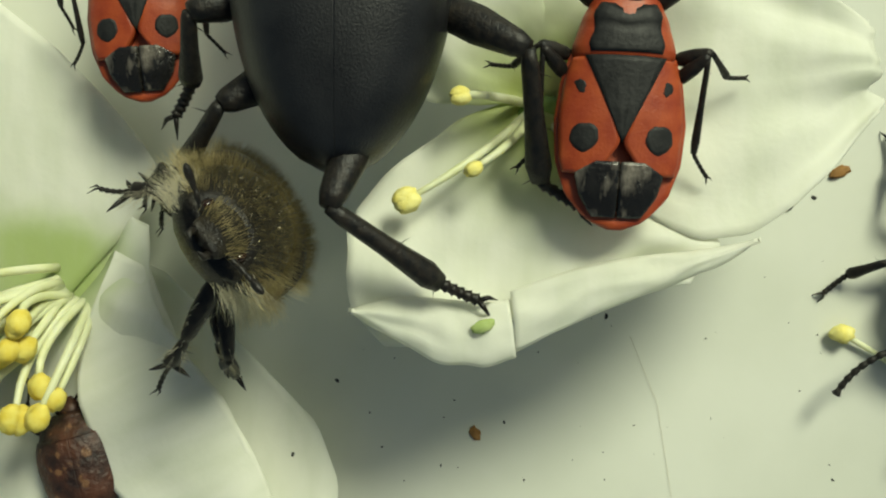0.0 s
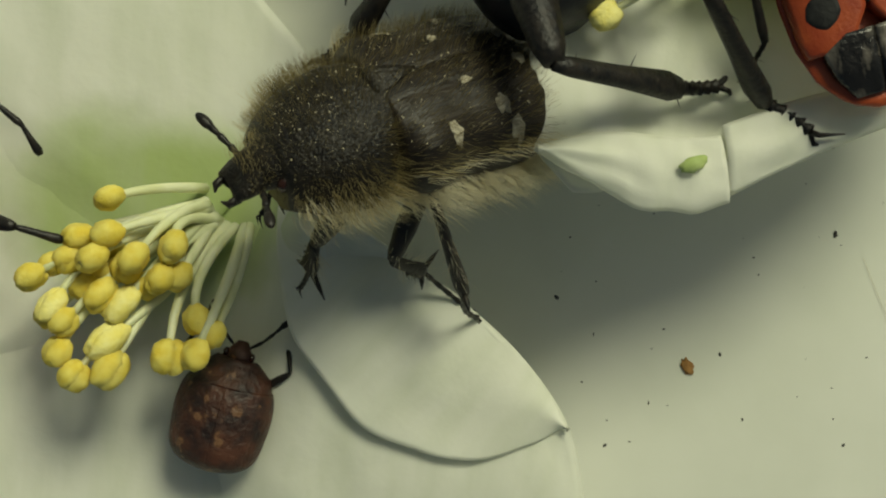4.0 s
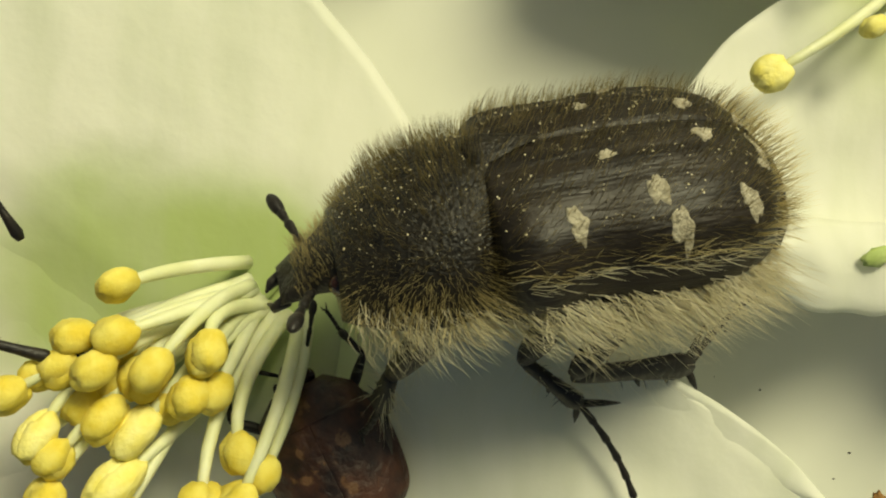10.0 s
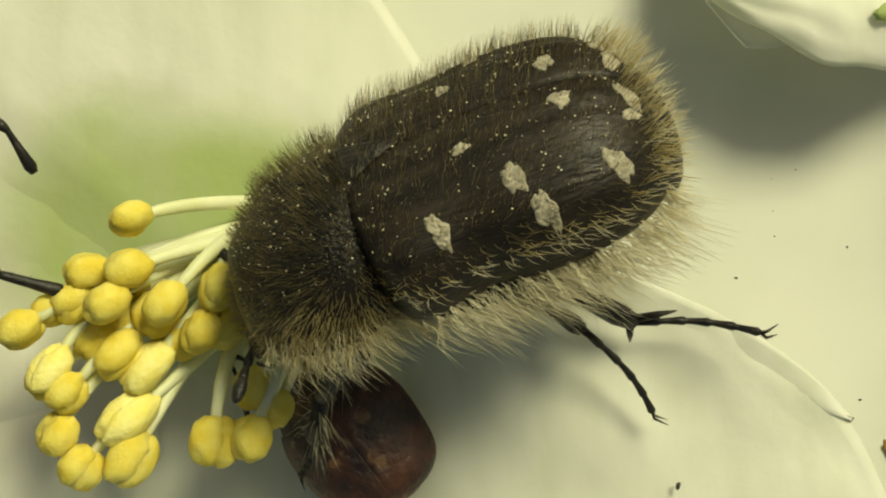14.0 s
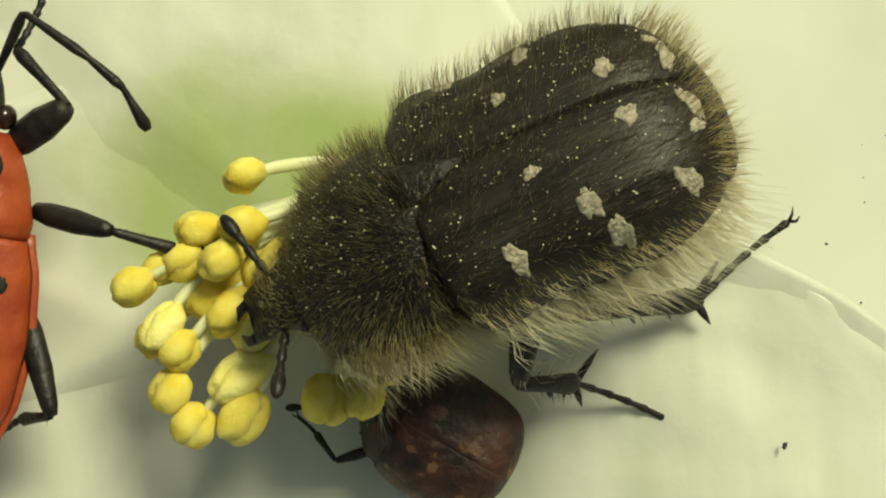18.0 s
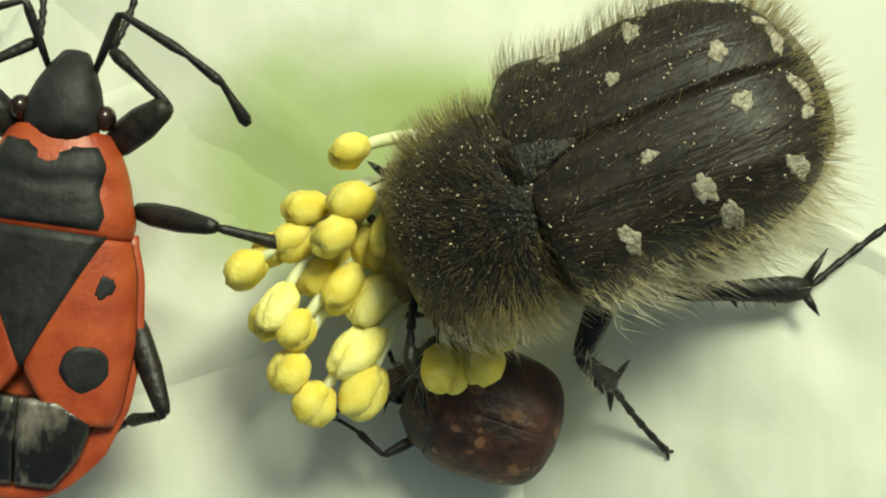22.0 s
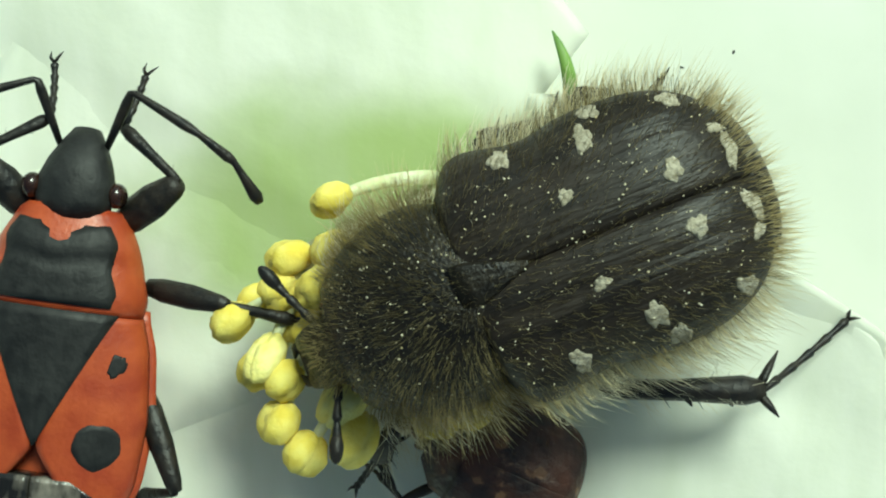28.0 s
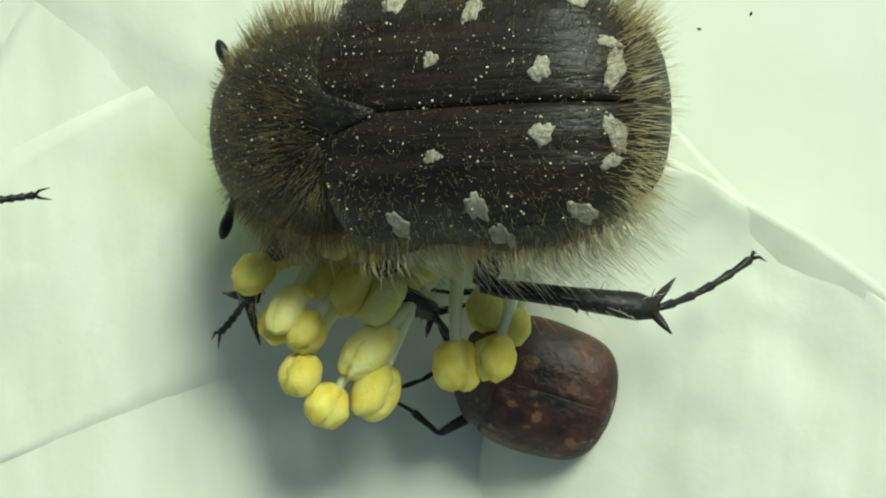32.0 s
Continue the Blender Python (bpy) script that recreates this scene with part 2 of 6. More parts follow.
# ---- building helpers (lengths in millimetres) ----
class Shape:
    """Collects rings, tubes and blobs into one mesh."""

    def __init__(self):
        self.v, self.f = [], []

    def ring_loft(self, rings, cap=True, closed=True):
        n, o = len(rings[0]), len(self.v)
        for r in rings:
            self.v.extend(tuple(p) for p in r)
        for i in range(len(rings) - 1):
            for j in range(n if closed else n - 1):
                a, b = o + i * n + j, o + i * n + (j + 1) % n
                self.f.append((a, b, b + n, a + n))
        if cap and closed:
            self.f.append(tuple(o + j for j in reversed(range(n))))
            e = o + (len(rings) - 1) * n
            self.f.append(tuple(e + j for j in range(n)))
        return self

    def tube(self, pts, radii, seg=8, flat=1.0):
        pts = [Vector(p) for p in pts]
        up, rings = Vector((0.13, 0.21, 1)), []
        for i, p in enumerate(pts):
            d = (pts[min(i + 1, len(pts) - 1)] - pts[max(i - 1, 0)]).normalized()
            s = d.cross(up)
            s = s.normalized() if s.length > 1e-4 else d.orthogonal().normalized()
            w = s.cross(d)
            r = radii[i]
            rings.append([p + s * (r * math.cos(a)) + w * (r * flat * math.sin(a)) for a in (2 * math.pi * k / seg for k in range(seg))])
        return self.ring_loft(rings)

    def blob(self, c, r, seg=14, rows=9, wob=0.0, turn=None):
        rings = []
        for i in range(rows):
            th = math.pi * (0.02 + 0.96 * i / (rows - 1))
            ring = []
            for j in range(seg):
                ph = 2 * math.pi * j / seg
                d = Vector((math.cos(th), math.sin(th) * math.cos(ph), math.sin(th) * math.sin(ph)))
                k = 1 + wob * noise.noise(d * 2.1 + Vector(c) * 3.7) if wob else 1
                p = Vector((d.x * r[0], d.y * r[1], d.z * r[2])) * k
                if turn:
                    p = turn @ p
                ring.append(p + Vector(c))
            rings.append(ring)
        return self.ring_loft(rings)

    def spike(self, a, b, r):
        """A hair or spine: a three-sided needle, bent a little."""
        a, b = Vector(a), Vector(b)
        d = (b - a).normalized()
        s = d.orthogonal().normalized()
        w = d.cross(s)
        o = len(self.v)
        for k in range(3):
            an = 2.094 * k
            self.v.append(tuple(a + (s * math.cos(an) + w * math.sin(an)) * r))
        self.v.append(tuple(b))
        self.f.extend(((o, o + 1, o + 3), (o + 1, o + 2, o + 3), (o + 2, o, o + 3)))
        return self

    def hair(self, a, b, c, r):
        """A curved hair through three points."""
        a, b, c = Vector(a), Vector(b), Vector(c)
        d = (c - a).normalized()
        s = d.orthogonal().normalized()
        w = d.cross(s)
        o = len(self.v)
        for q, rr in ((a, r), (b, r * 0.75)):
            for k in range(3):
                an = 2.094 * k
                self.v.append(tuple(q + (s * math.cos(an) + w * math.sin(an)) * rr))
        self.v.append(tuple(c))
        for k in range(3):
            n = (k + 1) % 3
            self.f.append((o + k, o + n, o + 3 + n, o + 3 + k))
            self.f.append((o + 3 + k, o + 3 + n, o + 6))
        return self

    def sheet(self, surf, nu, nv, thick):
        """A sheet with thickness over surf(u, v), u and v in 0..1; the second layer lies below the first."""
        o = len(self.v)
        grid = [[Vector(surf(i / nu, j / nv)) for j in range(nv + 1)] for i in range(nu + 1)]
        low = []
        for i in range(nu + 1):
            for j in range(nv + 1):
                du = grid[min(i + 1, nu)][j] - grid[max(i - 1, 0)][j]
                dv = grid[i][min(j + 1, nv)] - grid[i][max(j - 1, 0)]
                n = du.cross(dv)
                n = n.normalized() if n.length > 1e-9 else Vector((0, 0, 1))
                if n.z < 0:
                    n = -n
                self.v.append(tuple(grid[i][j]))
                low.append(tuple(grid[i][j] - n * thick))
        self.v.extend(low)
        m, w = (nu + 1) * (nv + 1), nv + 1
        for i in range(nu):
            for j in range(nv):
                a = o + i * w + j
                self.f.append((a, a + w, a + w + 1, a + 1))
                self.f.append((m + a, m + a + 1, m + a + w + 1, m + a + w))
        rim = [o + j for j in range(nv)] + [o + i * w + nv for i in range(nu)] + [o + nu * w + j for j in range(nv, 0, -1)] + [o + i * w for i in range(nu, 0, -1)]
        for k in range(len(rim)):
            a, b = rim[k], rim[(k + 1) % len(rim)]
            self.f.append((a, b, m + b, m + a))
        return self


def mesh_of(name, shape, mat, k=1.0, at=(0, 0, 0), smooth=True):
    me = bpy.data.meshes.new(name)
    s = MM * k
    me.from_pydata([((p[0] - at[0]) * s, (p[1] - at[1]) * s, (p[2] - at[2]) * s) for p in shape.v], [], shape.f)
    bm = bmesh.new()
    bm.from_mesh(me)
    bmesh.ops.recalc_face_normals(bm, faces=bm.faces)
    for fc in bm.faces:
        fc.smooth = smooth
    bm.to_mesh(me)
    bm.free()
    me.materials.append(mat)
    return me


def part(name, shape, mat, parent=None, label="", k=1.0, at=None):
    """One mesh object under a thing or part; at: its own origin in the parent's space, in millimetres."""
    ob = new(name, mesh_of(name, shape, mat, k, at or (0, 0, 0)))
    if parent:
        ob.parent = parent
    if at:
        ob.location = [c * MM * k for c in at]
    if label:
        tagged(ob, label)
    return ob


def thing(name, label, category, group="", kind=""):
    return tagged(new(name), label, category, group, kind)


def along(xs, ys, x):
    return float(np.interp(x, xs, ys))


def jointed_leg(parent, joints, radii, mat, k=1.0, spines=0, seed=0, comb=False):
    """A leg: femur (the part), tibia with spines and spurs, a five-jointed tarsus and two claws under it."""
    rng = random.Random(seed)
    a, b, c, d = (Vector(j) for j in joints)
    rf, rt, rs = radii
    o = a
    fem = Shape()
    fem.tube([a, a.lerp(b, 0.2), a.lerp(b, 0.55), a.lerp(b, 0.9), b], [rf * 0.7, rf, rf * 1.05, rf * 0.75, rf * 0.5], 9, 0.8)
    leg = part("leg", fem, mat, parent, k=k, at=tuple(a))
    tib = Shape()
    tib.tube([b, b.lerp(c, 0.12), b.lerp(c, 0.5), b.lerp(c, 0.88), c], [rt * 0.55, rt * 0.75, rt * 0.85, rt * 1.15, rt * 0.8], 8, 0.75)
    axis = (c - b).normalized()
    side = axis.cross(Vector((0, 0, 1)))
    side = side.normalized() if side.length > 1e-3 else axis.orthogonal()
    def shifted(sh):
        sh.v = [(x - o.x, y - o.y, z - o.z) for x, y, z in sh.v]
        return sh
    part("tibia", shifted(tib), mat, leg, k=k)
    for i in range(spines):
        q = 0.15 + 0.8 * i / max(1, spines - 1)
        s = side * rng.choice((-1, 1)) + Vector((0, 0, rng.uniform(-0.6, 0.8))) + axis * 0.5
        p = b.lerp(c, q)
        part("bristle", shifted(Shape().spike(p, p + s.normalized() * rt * rng.uniform(1.5, 2.1), rt * 0.12)), mat, leg, k=k)
    if comb:
        for sgn, ln in ((-1, 3.9), (1, 2.6)):
            p = b.lerp(c, 0.96)
            s = axis * 0.55 + side * sgn * 0.8
            part("spur", shifted(Shape().tube([p, p + s.normalized() * rt * ln * 0.6, p + s.normalized() * rt * ln], [rt * 0.42, rt * 0.30, rt * 0.05], 6)), mat, leg, k=k)
        for q in (0.5, 0.75, 0.97):
            p = b.lerp(c, q)
            part("tooth", shifted(Shape().tube([p, p + (side * 0.9 + axis * 0.4) * rt * 1.45], [rt * 0.6, rt * 0.05], 6)), mat, leg, k=k)
    if comb:
        fur = Shape()
        for i in range(110):
            p0, p1 = (a, b) if i % 3 == 0 else (b, c)
            p = p0.lerp(p1, rng.uniform(0.1, 0.9))
            s = side * rng.choice((-1, -1, 1)) + Vector((rng.gauss(0, .5), rng.gauss(0, .5), rng.gauss(0, .5))) + (p1 - p0).normalized() * 0.7
            s = s.normalized() * rt * rng.uniform(1.6, 3.6)
            fur.hair(p, p + s * 0.55, p + s + (p1 - p0).normalized() * rt * 0.7, 0.0075)
        part("hair", shifted(fur), HAIR_CREAM, leg, "sparse pale hair on the leg", k=k)["kind"] = "stuff"
    tar = Shape()
    sag = Vector((0, 0, -0.08)) * (d - c).length
    tp, tr = [], []
    for i in range(5):
        for x, r in ((0, .72), (.45, .86), (.85, 1.08)):
            y = (i + x) / 5
            tp.append(c.lerp(d, y) + sag * math.sin(math.pi * y))
            tr.append(rs * r)
    tar.tube(tp + [d], tr + [rs * .6], 7)
    part("tarsus", shifted(tar), mat, leg, k=k)
    way = (d - c).normalized()
    lat = way.cross(Vector((0, 0, 1)))
    lat = lat.normalized() if lat.length > 1e-3 else way.orthogonal()
    for sgn in (-1, 1):
        cl = Shape()
        e = d + way * rs * 2.2 + lat * sgn * rs * 1.5
        cl.tube([d, d.lerp(e, 0.6) + Vector((0, 0, rs * 0.6)), e + way * rs * 1.2 + Vector((0, 0, -rs * 1.6))], [rs * 0.5, rs * 0.4, rs * 0.08], 6)
        part("claw", shifted(cl), mat, leg, k=k)
    return leg


def antenna(parent, pts, r, mat, k=1.0, club=None, at=None):
    sh = Shape()
    pts = [Vector(p) for p in pts]
    tp, tr = [], []
    for i in range(len(pts) - 1):
        p, q = pts[i], pts[i + 1]
        e = r * (1.3 if i == len(pts) - 2 and not club else 1.0)
        for x, y in ((.04, r * .62), (.35, r * .8), (.82, e), (.97, r * .75)):
            tp.append(p.lerp(q, x))
            tr.append(y)
    ob = part("antenna", sh.tube(tp, tr, 8), mat, parent, k=k)
    if club:
        d = pts[-1] - pts[-2]
        turn = d.to_track_quat("X", "Z").to_matrix()
        part("club", Shape().blob(pts[-1] + d.normalized() * club[0] * 0.6, club, 12, 9, 0, turn), mat, ob, k=k)
    return ob

def mm(x, y, z, rx=0, ry=0, rz=0):
    return pose(x * MM, y * MM, z * MM, rx, ry, rz)


# ---- the dish ----
def dish_floor():
    sh = Shape()
    rings = []
    for r, z in ((0.0, 0.0), (20, 0.0), (45, 0.0), (60, 0.02), (66, 0.35), (69, 1.6), (71, 5.0), (73, 9.0), (74, 9.4), (75, 9.0), (73.5, 4.5), (72, 0.5), (70, -1.0)):
        rings.append([(8 + max(r, 0.01) * math.cos(a), max(r, 0.01) * math.sin(a), z) for a in (2 * math.pi * k / 96 for k in range(96))])
    sh.ring_loft(rings, True)
    ob = part("ground", sh, DISH, None)
    tagged(ob, "white plastic dish, faintly stained, under the flowers", "dish", kind="structure")
    # the table top that carries the dish
    tb = Shape()
    c = [(-690, -400), (710, -400), (710, 400), (-690, 400)]
    tb.v = [(x, y, -1.0) for x, y in c] + [(x, y, -19.0) for x, y in c]
    tb.f = [(0, 1, 2, 3), (7, 6, 5, 4)] + [(i, i + 4, (i + 1) % 4 + 4, (i + 1) % 4) for i in range(4)]
    fl = Shape()
    fl.v = [(-4e4, -4e4, -750.0), (4e4, -4e4, -750.0), (4e4, 4e4, -750.0), (-4e4, 4e4, -750.0)]
    fl.f = [(0, 1, 2, 3)]
    ob = part("floor", fl, two_tone("grey floor", (0.26, 0.25, 0.23), (0.34, 0.33, 0.30), 3, 0.7), None)
    tagged(ob, "plain grey floor below the table", "floor", kind="structure")
    ob = part("table_top", tb, two_tone("pale table top", (0.42, 0.40, 0.36), (0.50, 0.48, 0.43), 60, 0.6), None)
    tagged(ob, "pale plain table top below the dish", "table", kind="structure")


def petal(parent, base, mid, tip, width, prof, cup=0.6, wave=0.25, curl=None, seed=0, mat=None, skew=0.0, thick=0.09, label="", nu=36, nv=30, dip=0.0, asym=1.0):
    """A petal along the curve base-mid-tip; width: largest half width; prof: half widths along it; curl: rows of (side, start, amount) that bend an edge."""
    b, m, t = Vector(base), Vector(mid), Vector(tip)

    def surf(u, v):
        p = b * (1 - u) ** 2 + m * 2 * u * (1 - u) + t * u * u
        d = (m - b) * 2 * (1 - u) + (t - m) * 2 * u
        s = Vector((-d.y, d.x, 0)).normalized()
        q = 2 * v - 1
        w = width * along([i / (len(prof) - 1) for i in range(len(prof))], prof, u)
        if q > 0:
            w *= asym
        p = p + s * (q * w) + s * skew * u * u
        z = cup * q * q * w * 0.25 + wave * noise.noise(Vector((u * 3.1 + seed * 7.3, q * 2.3, seed))) * (0.25 + u)
        z += 0.05 * noise.noise(Vector((u * 9 + seed, q * 7, seed * 3)))
        z -= dip * math.exp(-(q * 3) ** 2) * math.sin(math.pi * u)
        edge = wave * 0.7 * noise.noise(Vector((u * 5 + seed, seed * 2.2 + (1 if q > 0 else 0), 4.0))) * abs(q) ** 3
        p = p + s * edge * (1 if q > 0 else -1) + Vector((0, 0, z))
        if u > 0.8:
            p = p + d.normalized() * 0.45 * noise.noise(Vector((q * 3.3, seed, 9.1))) * (u - 0.8) * 5
        for side, start, amount in curl or ():
            x = q * side
            if x > start:
                e = (x - start) / (1 - start)
                p = p - s * side * e * e * amount * 0.75 + Vector((0, 0, amount * math.sin(e * 1.5)))
        return p
    sh = Shape().sheet(surf, nu, nv, thick)
    return part("petal", sh, mat, parent, label)


def stamens(parent, spots, mat_f, pale, foot, seed=3):
    """Curved filaments from the foot ring to the anthers."""
    rng = random.Random(seed)
    for i, (x, y, z, r, el) in enumerate(spots):
        el = 1 + (el - 1) * 0.55
        fx, fy, fz = foot(i, rng)
        a, c = Vector((fx, fy, fz)), Vector((x, y, z))
        m = a.lerp(c, 0.5) + Vector((rng.uniform(-0.8, 0.6), rng.uniform(-0.2, 0.8), rng.uniform(0.3, 1.5)))
        pts = [a * (1 - q) ** 2 + m * 2 * q * (1 - q) + c * q * q for q in (0, 0.15, 0.3, 0.45, 0.6, 0.75, 0.9, 1)]
        st = part("stamen", Shape().tube(pts, [0.17, 0.17, 0.16, 0.155, 0.15, 0.14, 0.12, 0.10], 8), mat_f, parent)
        d = (pts[-1] - pts[-3]).normalized()
        turn = d.to_track_quat("X", "Z").to_matrix() @ Matrix.Rotation(rng.uniform(0, 3), 3, "X")
        sh = Shape()
        for sg in (-1, 1):
            sh.blob(c + turn @ Vector((r * el * 0.4, sg * r * 0.27, 0)), (r * el * 1.08, r * 0.88, r * 0.9), 16, 12, 0.16, turn)
        part("anther", sh, ANTHER_PALE if i in pale else ANTHER, st)


def bend(ctrl, u):
    """A smooth curve through control points, u in 0..1."""
    x = u * (len(ctrl) - 1)
    i = min(int(x), len(ctrl) - 2)
    f = x - i
    p = [Vector(ctrl[min(max(i + k, 0), len(ctrl) - 1)]) for k in (-1, 0, 1, 2)]
    return 0.5 * (2 * p[1] + (p[2] - p[0]) * f + (2 * p[0] - 5 * p[1] + 4 * p[2] - p[3]) * f * f + (3 * p[1] - p[0] - 3 * p[2] + p[3]) * f ** 3)


FOLD_AT, FOLD_TURN = (4.4, 0.53, 5.0), -34.0


def front_fold(fl):
    """The petal in front: a broad blade, and its upper margin folded back over it as a flap that swings about the crest."""
    right = [(1.10, 3.50), (2.59, 1.47), (4.39, 0.39), (6.94, -0.98), (9.59, -3.16), (10.91, -5.80), (10.72, -9.02), (7.89, -12.61)]
    left = [(0.10, 3.50), (0.00, 1.60), (-0.43, -0.51), (-1.00, -2.97), (-1.00, -6.18), (-0.24, -9.39), (1.84, -12.23), (5.05, -14.12)]

    def blade(u, v):
        a, b = bend(right, u), bend(left, u)
        p = a.lerp(b, v)
        lift = 1.6 * along([0, .22, .7, 1], [0, 1, .9, .6], u)
        z = 3.05 + lift - (0.9 + lift) * v ** 4 + 0.18 * math.exp(-(v / 0.2) ** 2) * along([0, .25, .6, .8, 1], [0, 1, 1, .5, .2], u) - 1.0 * max(0, u - 0.6)
        z += 0.22 * noise.noise(Vector((p.x * .45, p.y * .45, 2.0))) + 0.05 * noise.noise(Vector((p.x * 1.4, p.y * 1.4, 5.0)))
        if v == 0:
            p = p + Vector((0.10, 0.07)) * noise.noise(Vector((u * 14, 3.0, 1.0)))
        return (p.x, p.y, z + (0.12 * noise.noise(Vector((u * 12, 1.0, 7.0))) if v < .04 else 0))
    blade_ob = part("petal", Shape().sheet(blade, 64, 44, 0.09), PETAL_A, fl, "white petal with its margin folded back")
    ca, sa = math.cos(radians(FOLD_TURN)), math.sin(radians(FOLD_TURN))
    inner = [(0.52, 2.23), (1.46, -2.02), (4.39, -4.86), (7.22, -5.43), (9.02, -4.76), (10.15, -4.01)]
    outer = [(1.93, 2.23), (4.20, 0.49), (6.37, -0.63), (8.17, -1.82), (9.40, -2.97), (10.25, -4.10)]

    def fold(u, v):
        p = bend(outer, u).lerp(bend(inner, u), v)
        z = 3.28 + 1.6 * along([0, .25, 1], [.2, 1, .93], u) + 0.36 * math.sin(min(1, v * 2.2) * 1.57) - 0.42 * v + 0.14 * noise.noise(Vector((p.x * .6, p.y * .6, 8.0)))
        if v > .9:
            p = p + Vector((0.12, 0.16)) * noise.noise(Vector((u * 9, 2.0, 6.0)))
        x, y = p.x - FOLD_AT[0], p.y - FOLD_AT[1]
        return (x * ca + y * sa, -x * sa + y * ca, z - FOLD_AT[2])
    flap = part("petal_edge", Shape().sheet(fold, 48, 26, 0.08), PETAL_A, blade_ob, "folded-back margin of the white petal")
    return blade_ob, flap


def flower_a():
    fl = thing("flower", "open white flower with greenish base and many yellow stamens", "flower", "white flowers")
    bx, by, bz = BASE_A
    P = lambda *a, **k: petal(fl, *a, mat=PETAL_A, **k)
    P((-.6, 2.0, bz - .1), (-5.4, 6.4, 3.0), (-12.4, 12.4, 2.95), 5.3, (0.72, 0.82, 0.88, 0.90, 0.88, 0.85, 0.7, 0.35), cup=0.03, wave=0.12, seed=1, asym=1.2, curl=((1, 0.55, -0.4),))
    P((bx - .2, by - .1, bz - .5), (-6.6, 1.4, 2.82), (-14.0, -4.2, 2.7), 7.4, (0.4, 0.8, 0.98, 1.0, 0.9, 0.74, 0.5, 0.2), cup=0.02, wave=0.08, seed=2, curl=((1, 0.4, -1.1),))
    P((bx + .6, by + .2, bz - .3), (-3.8, -2.6, 2.84), (-5.4, -14.0, 2.3), 12.0, (0.28, 0.6, 0.86, 0.97, 1.0, 0.93, 0.72, 0.34), cup=0.02, wave=0.12, seed=3, dip=.1)
    fp, flap = front_fold(fl)
    # receptacle under the petals, down to the dish
    sh = Shape()
    sh.tube([(bx, by, 0.25), (bx, by, 0.9), (bx, by, 1.5), (bx, by, bz - .8)], [0.7, 0.9, 1.0, 0.7], 20)
    part("receptacle", sh, GREEN, fl)
    spots = [(-3.874, 1.517, 6.2, 0.36, 1.25), (-5.563, -1.391, 6.1, 0.34, 2), (-6.138, -0.678, 6.1, 0.4, 1.1), (-5.207, -1.931, 6.1, 0.38, 1.1), (-5.46, -2.747, 6, 0.4, 1.1), (-4.966, -3.46, 6, 0.4, 1.1), (-3.874, 0.529, 6.3, 0.42, 1.1), (-3.954, -2.402, 5.9, 0.42, 1.9), (-4.299, -0.126, 6.4, 0.42, 1.1), (-5.161, -0.161, 5.8, 0.38, 1.1), (-5.678, -0.333, 5.7, 0.34, 1.1), (-3.184, -0.092, 6.3, 0.42, 1.2), (-2.23, 0.241, 6, 0.42, 1.2), (-3.954, -3.207, 5.9, 0.45, 1.5), (-2.345, -2.862, 6, 0.46, 1.1), (-3.609, -1.368, 5.8, 0.4, 1.9), (-1.54, -2.805, 6.1, 0.42, 1.1), (-2.115, -0.678, 5.6, 0.4, 1.1), (-1.655, -1.828, 5.7, 0.4, 1.1), (-1.08, -2.287, 5.7, 0.36, 1.1), (-3.034, -0.908, 5.4, 0.36, 1.1), (-4.759, -0.908, 5.6, 0.4, 1.1), (-4.874, 0.471, 5.7, 0.4, 1.2), (-3.609, -0.333, 5.6, 0.42, 1.1), (-4.184, -1.138, 5.9, 0.4, 1.5), (-5.793, -1.713, 5.5, 0.36, 1.3), (-2.575, -0.678, 5.9, 0.42, 1.1), (-4.529, -1.31, 5.05, 0.38, 1.15), (-5, -0.057, 5.03, 0.38, 1.15), (-4.207, 0.126, 5.11, 0.39, 1.15), (-4.287, -0.54, 5.41, 0.37, 1.15)]
    def foot(i, r):
        x, y = spots[i][0], spots[i][1]
        an = math.atan2(y - 1.8, x + .8) + r.uniform(-.35, .35)
        return -.8 + 1.1 * math.cos(an), 1.8 + 1.1 * math.sin(an), bz + 0.15
    stamens(fl, spots, FILAMENT, {1, 7, 15}, foot)
    return fl, fp, flap


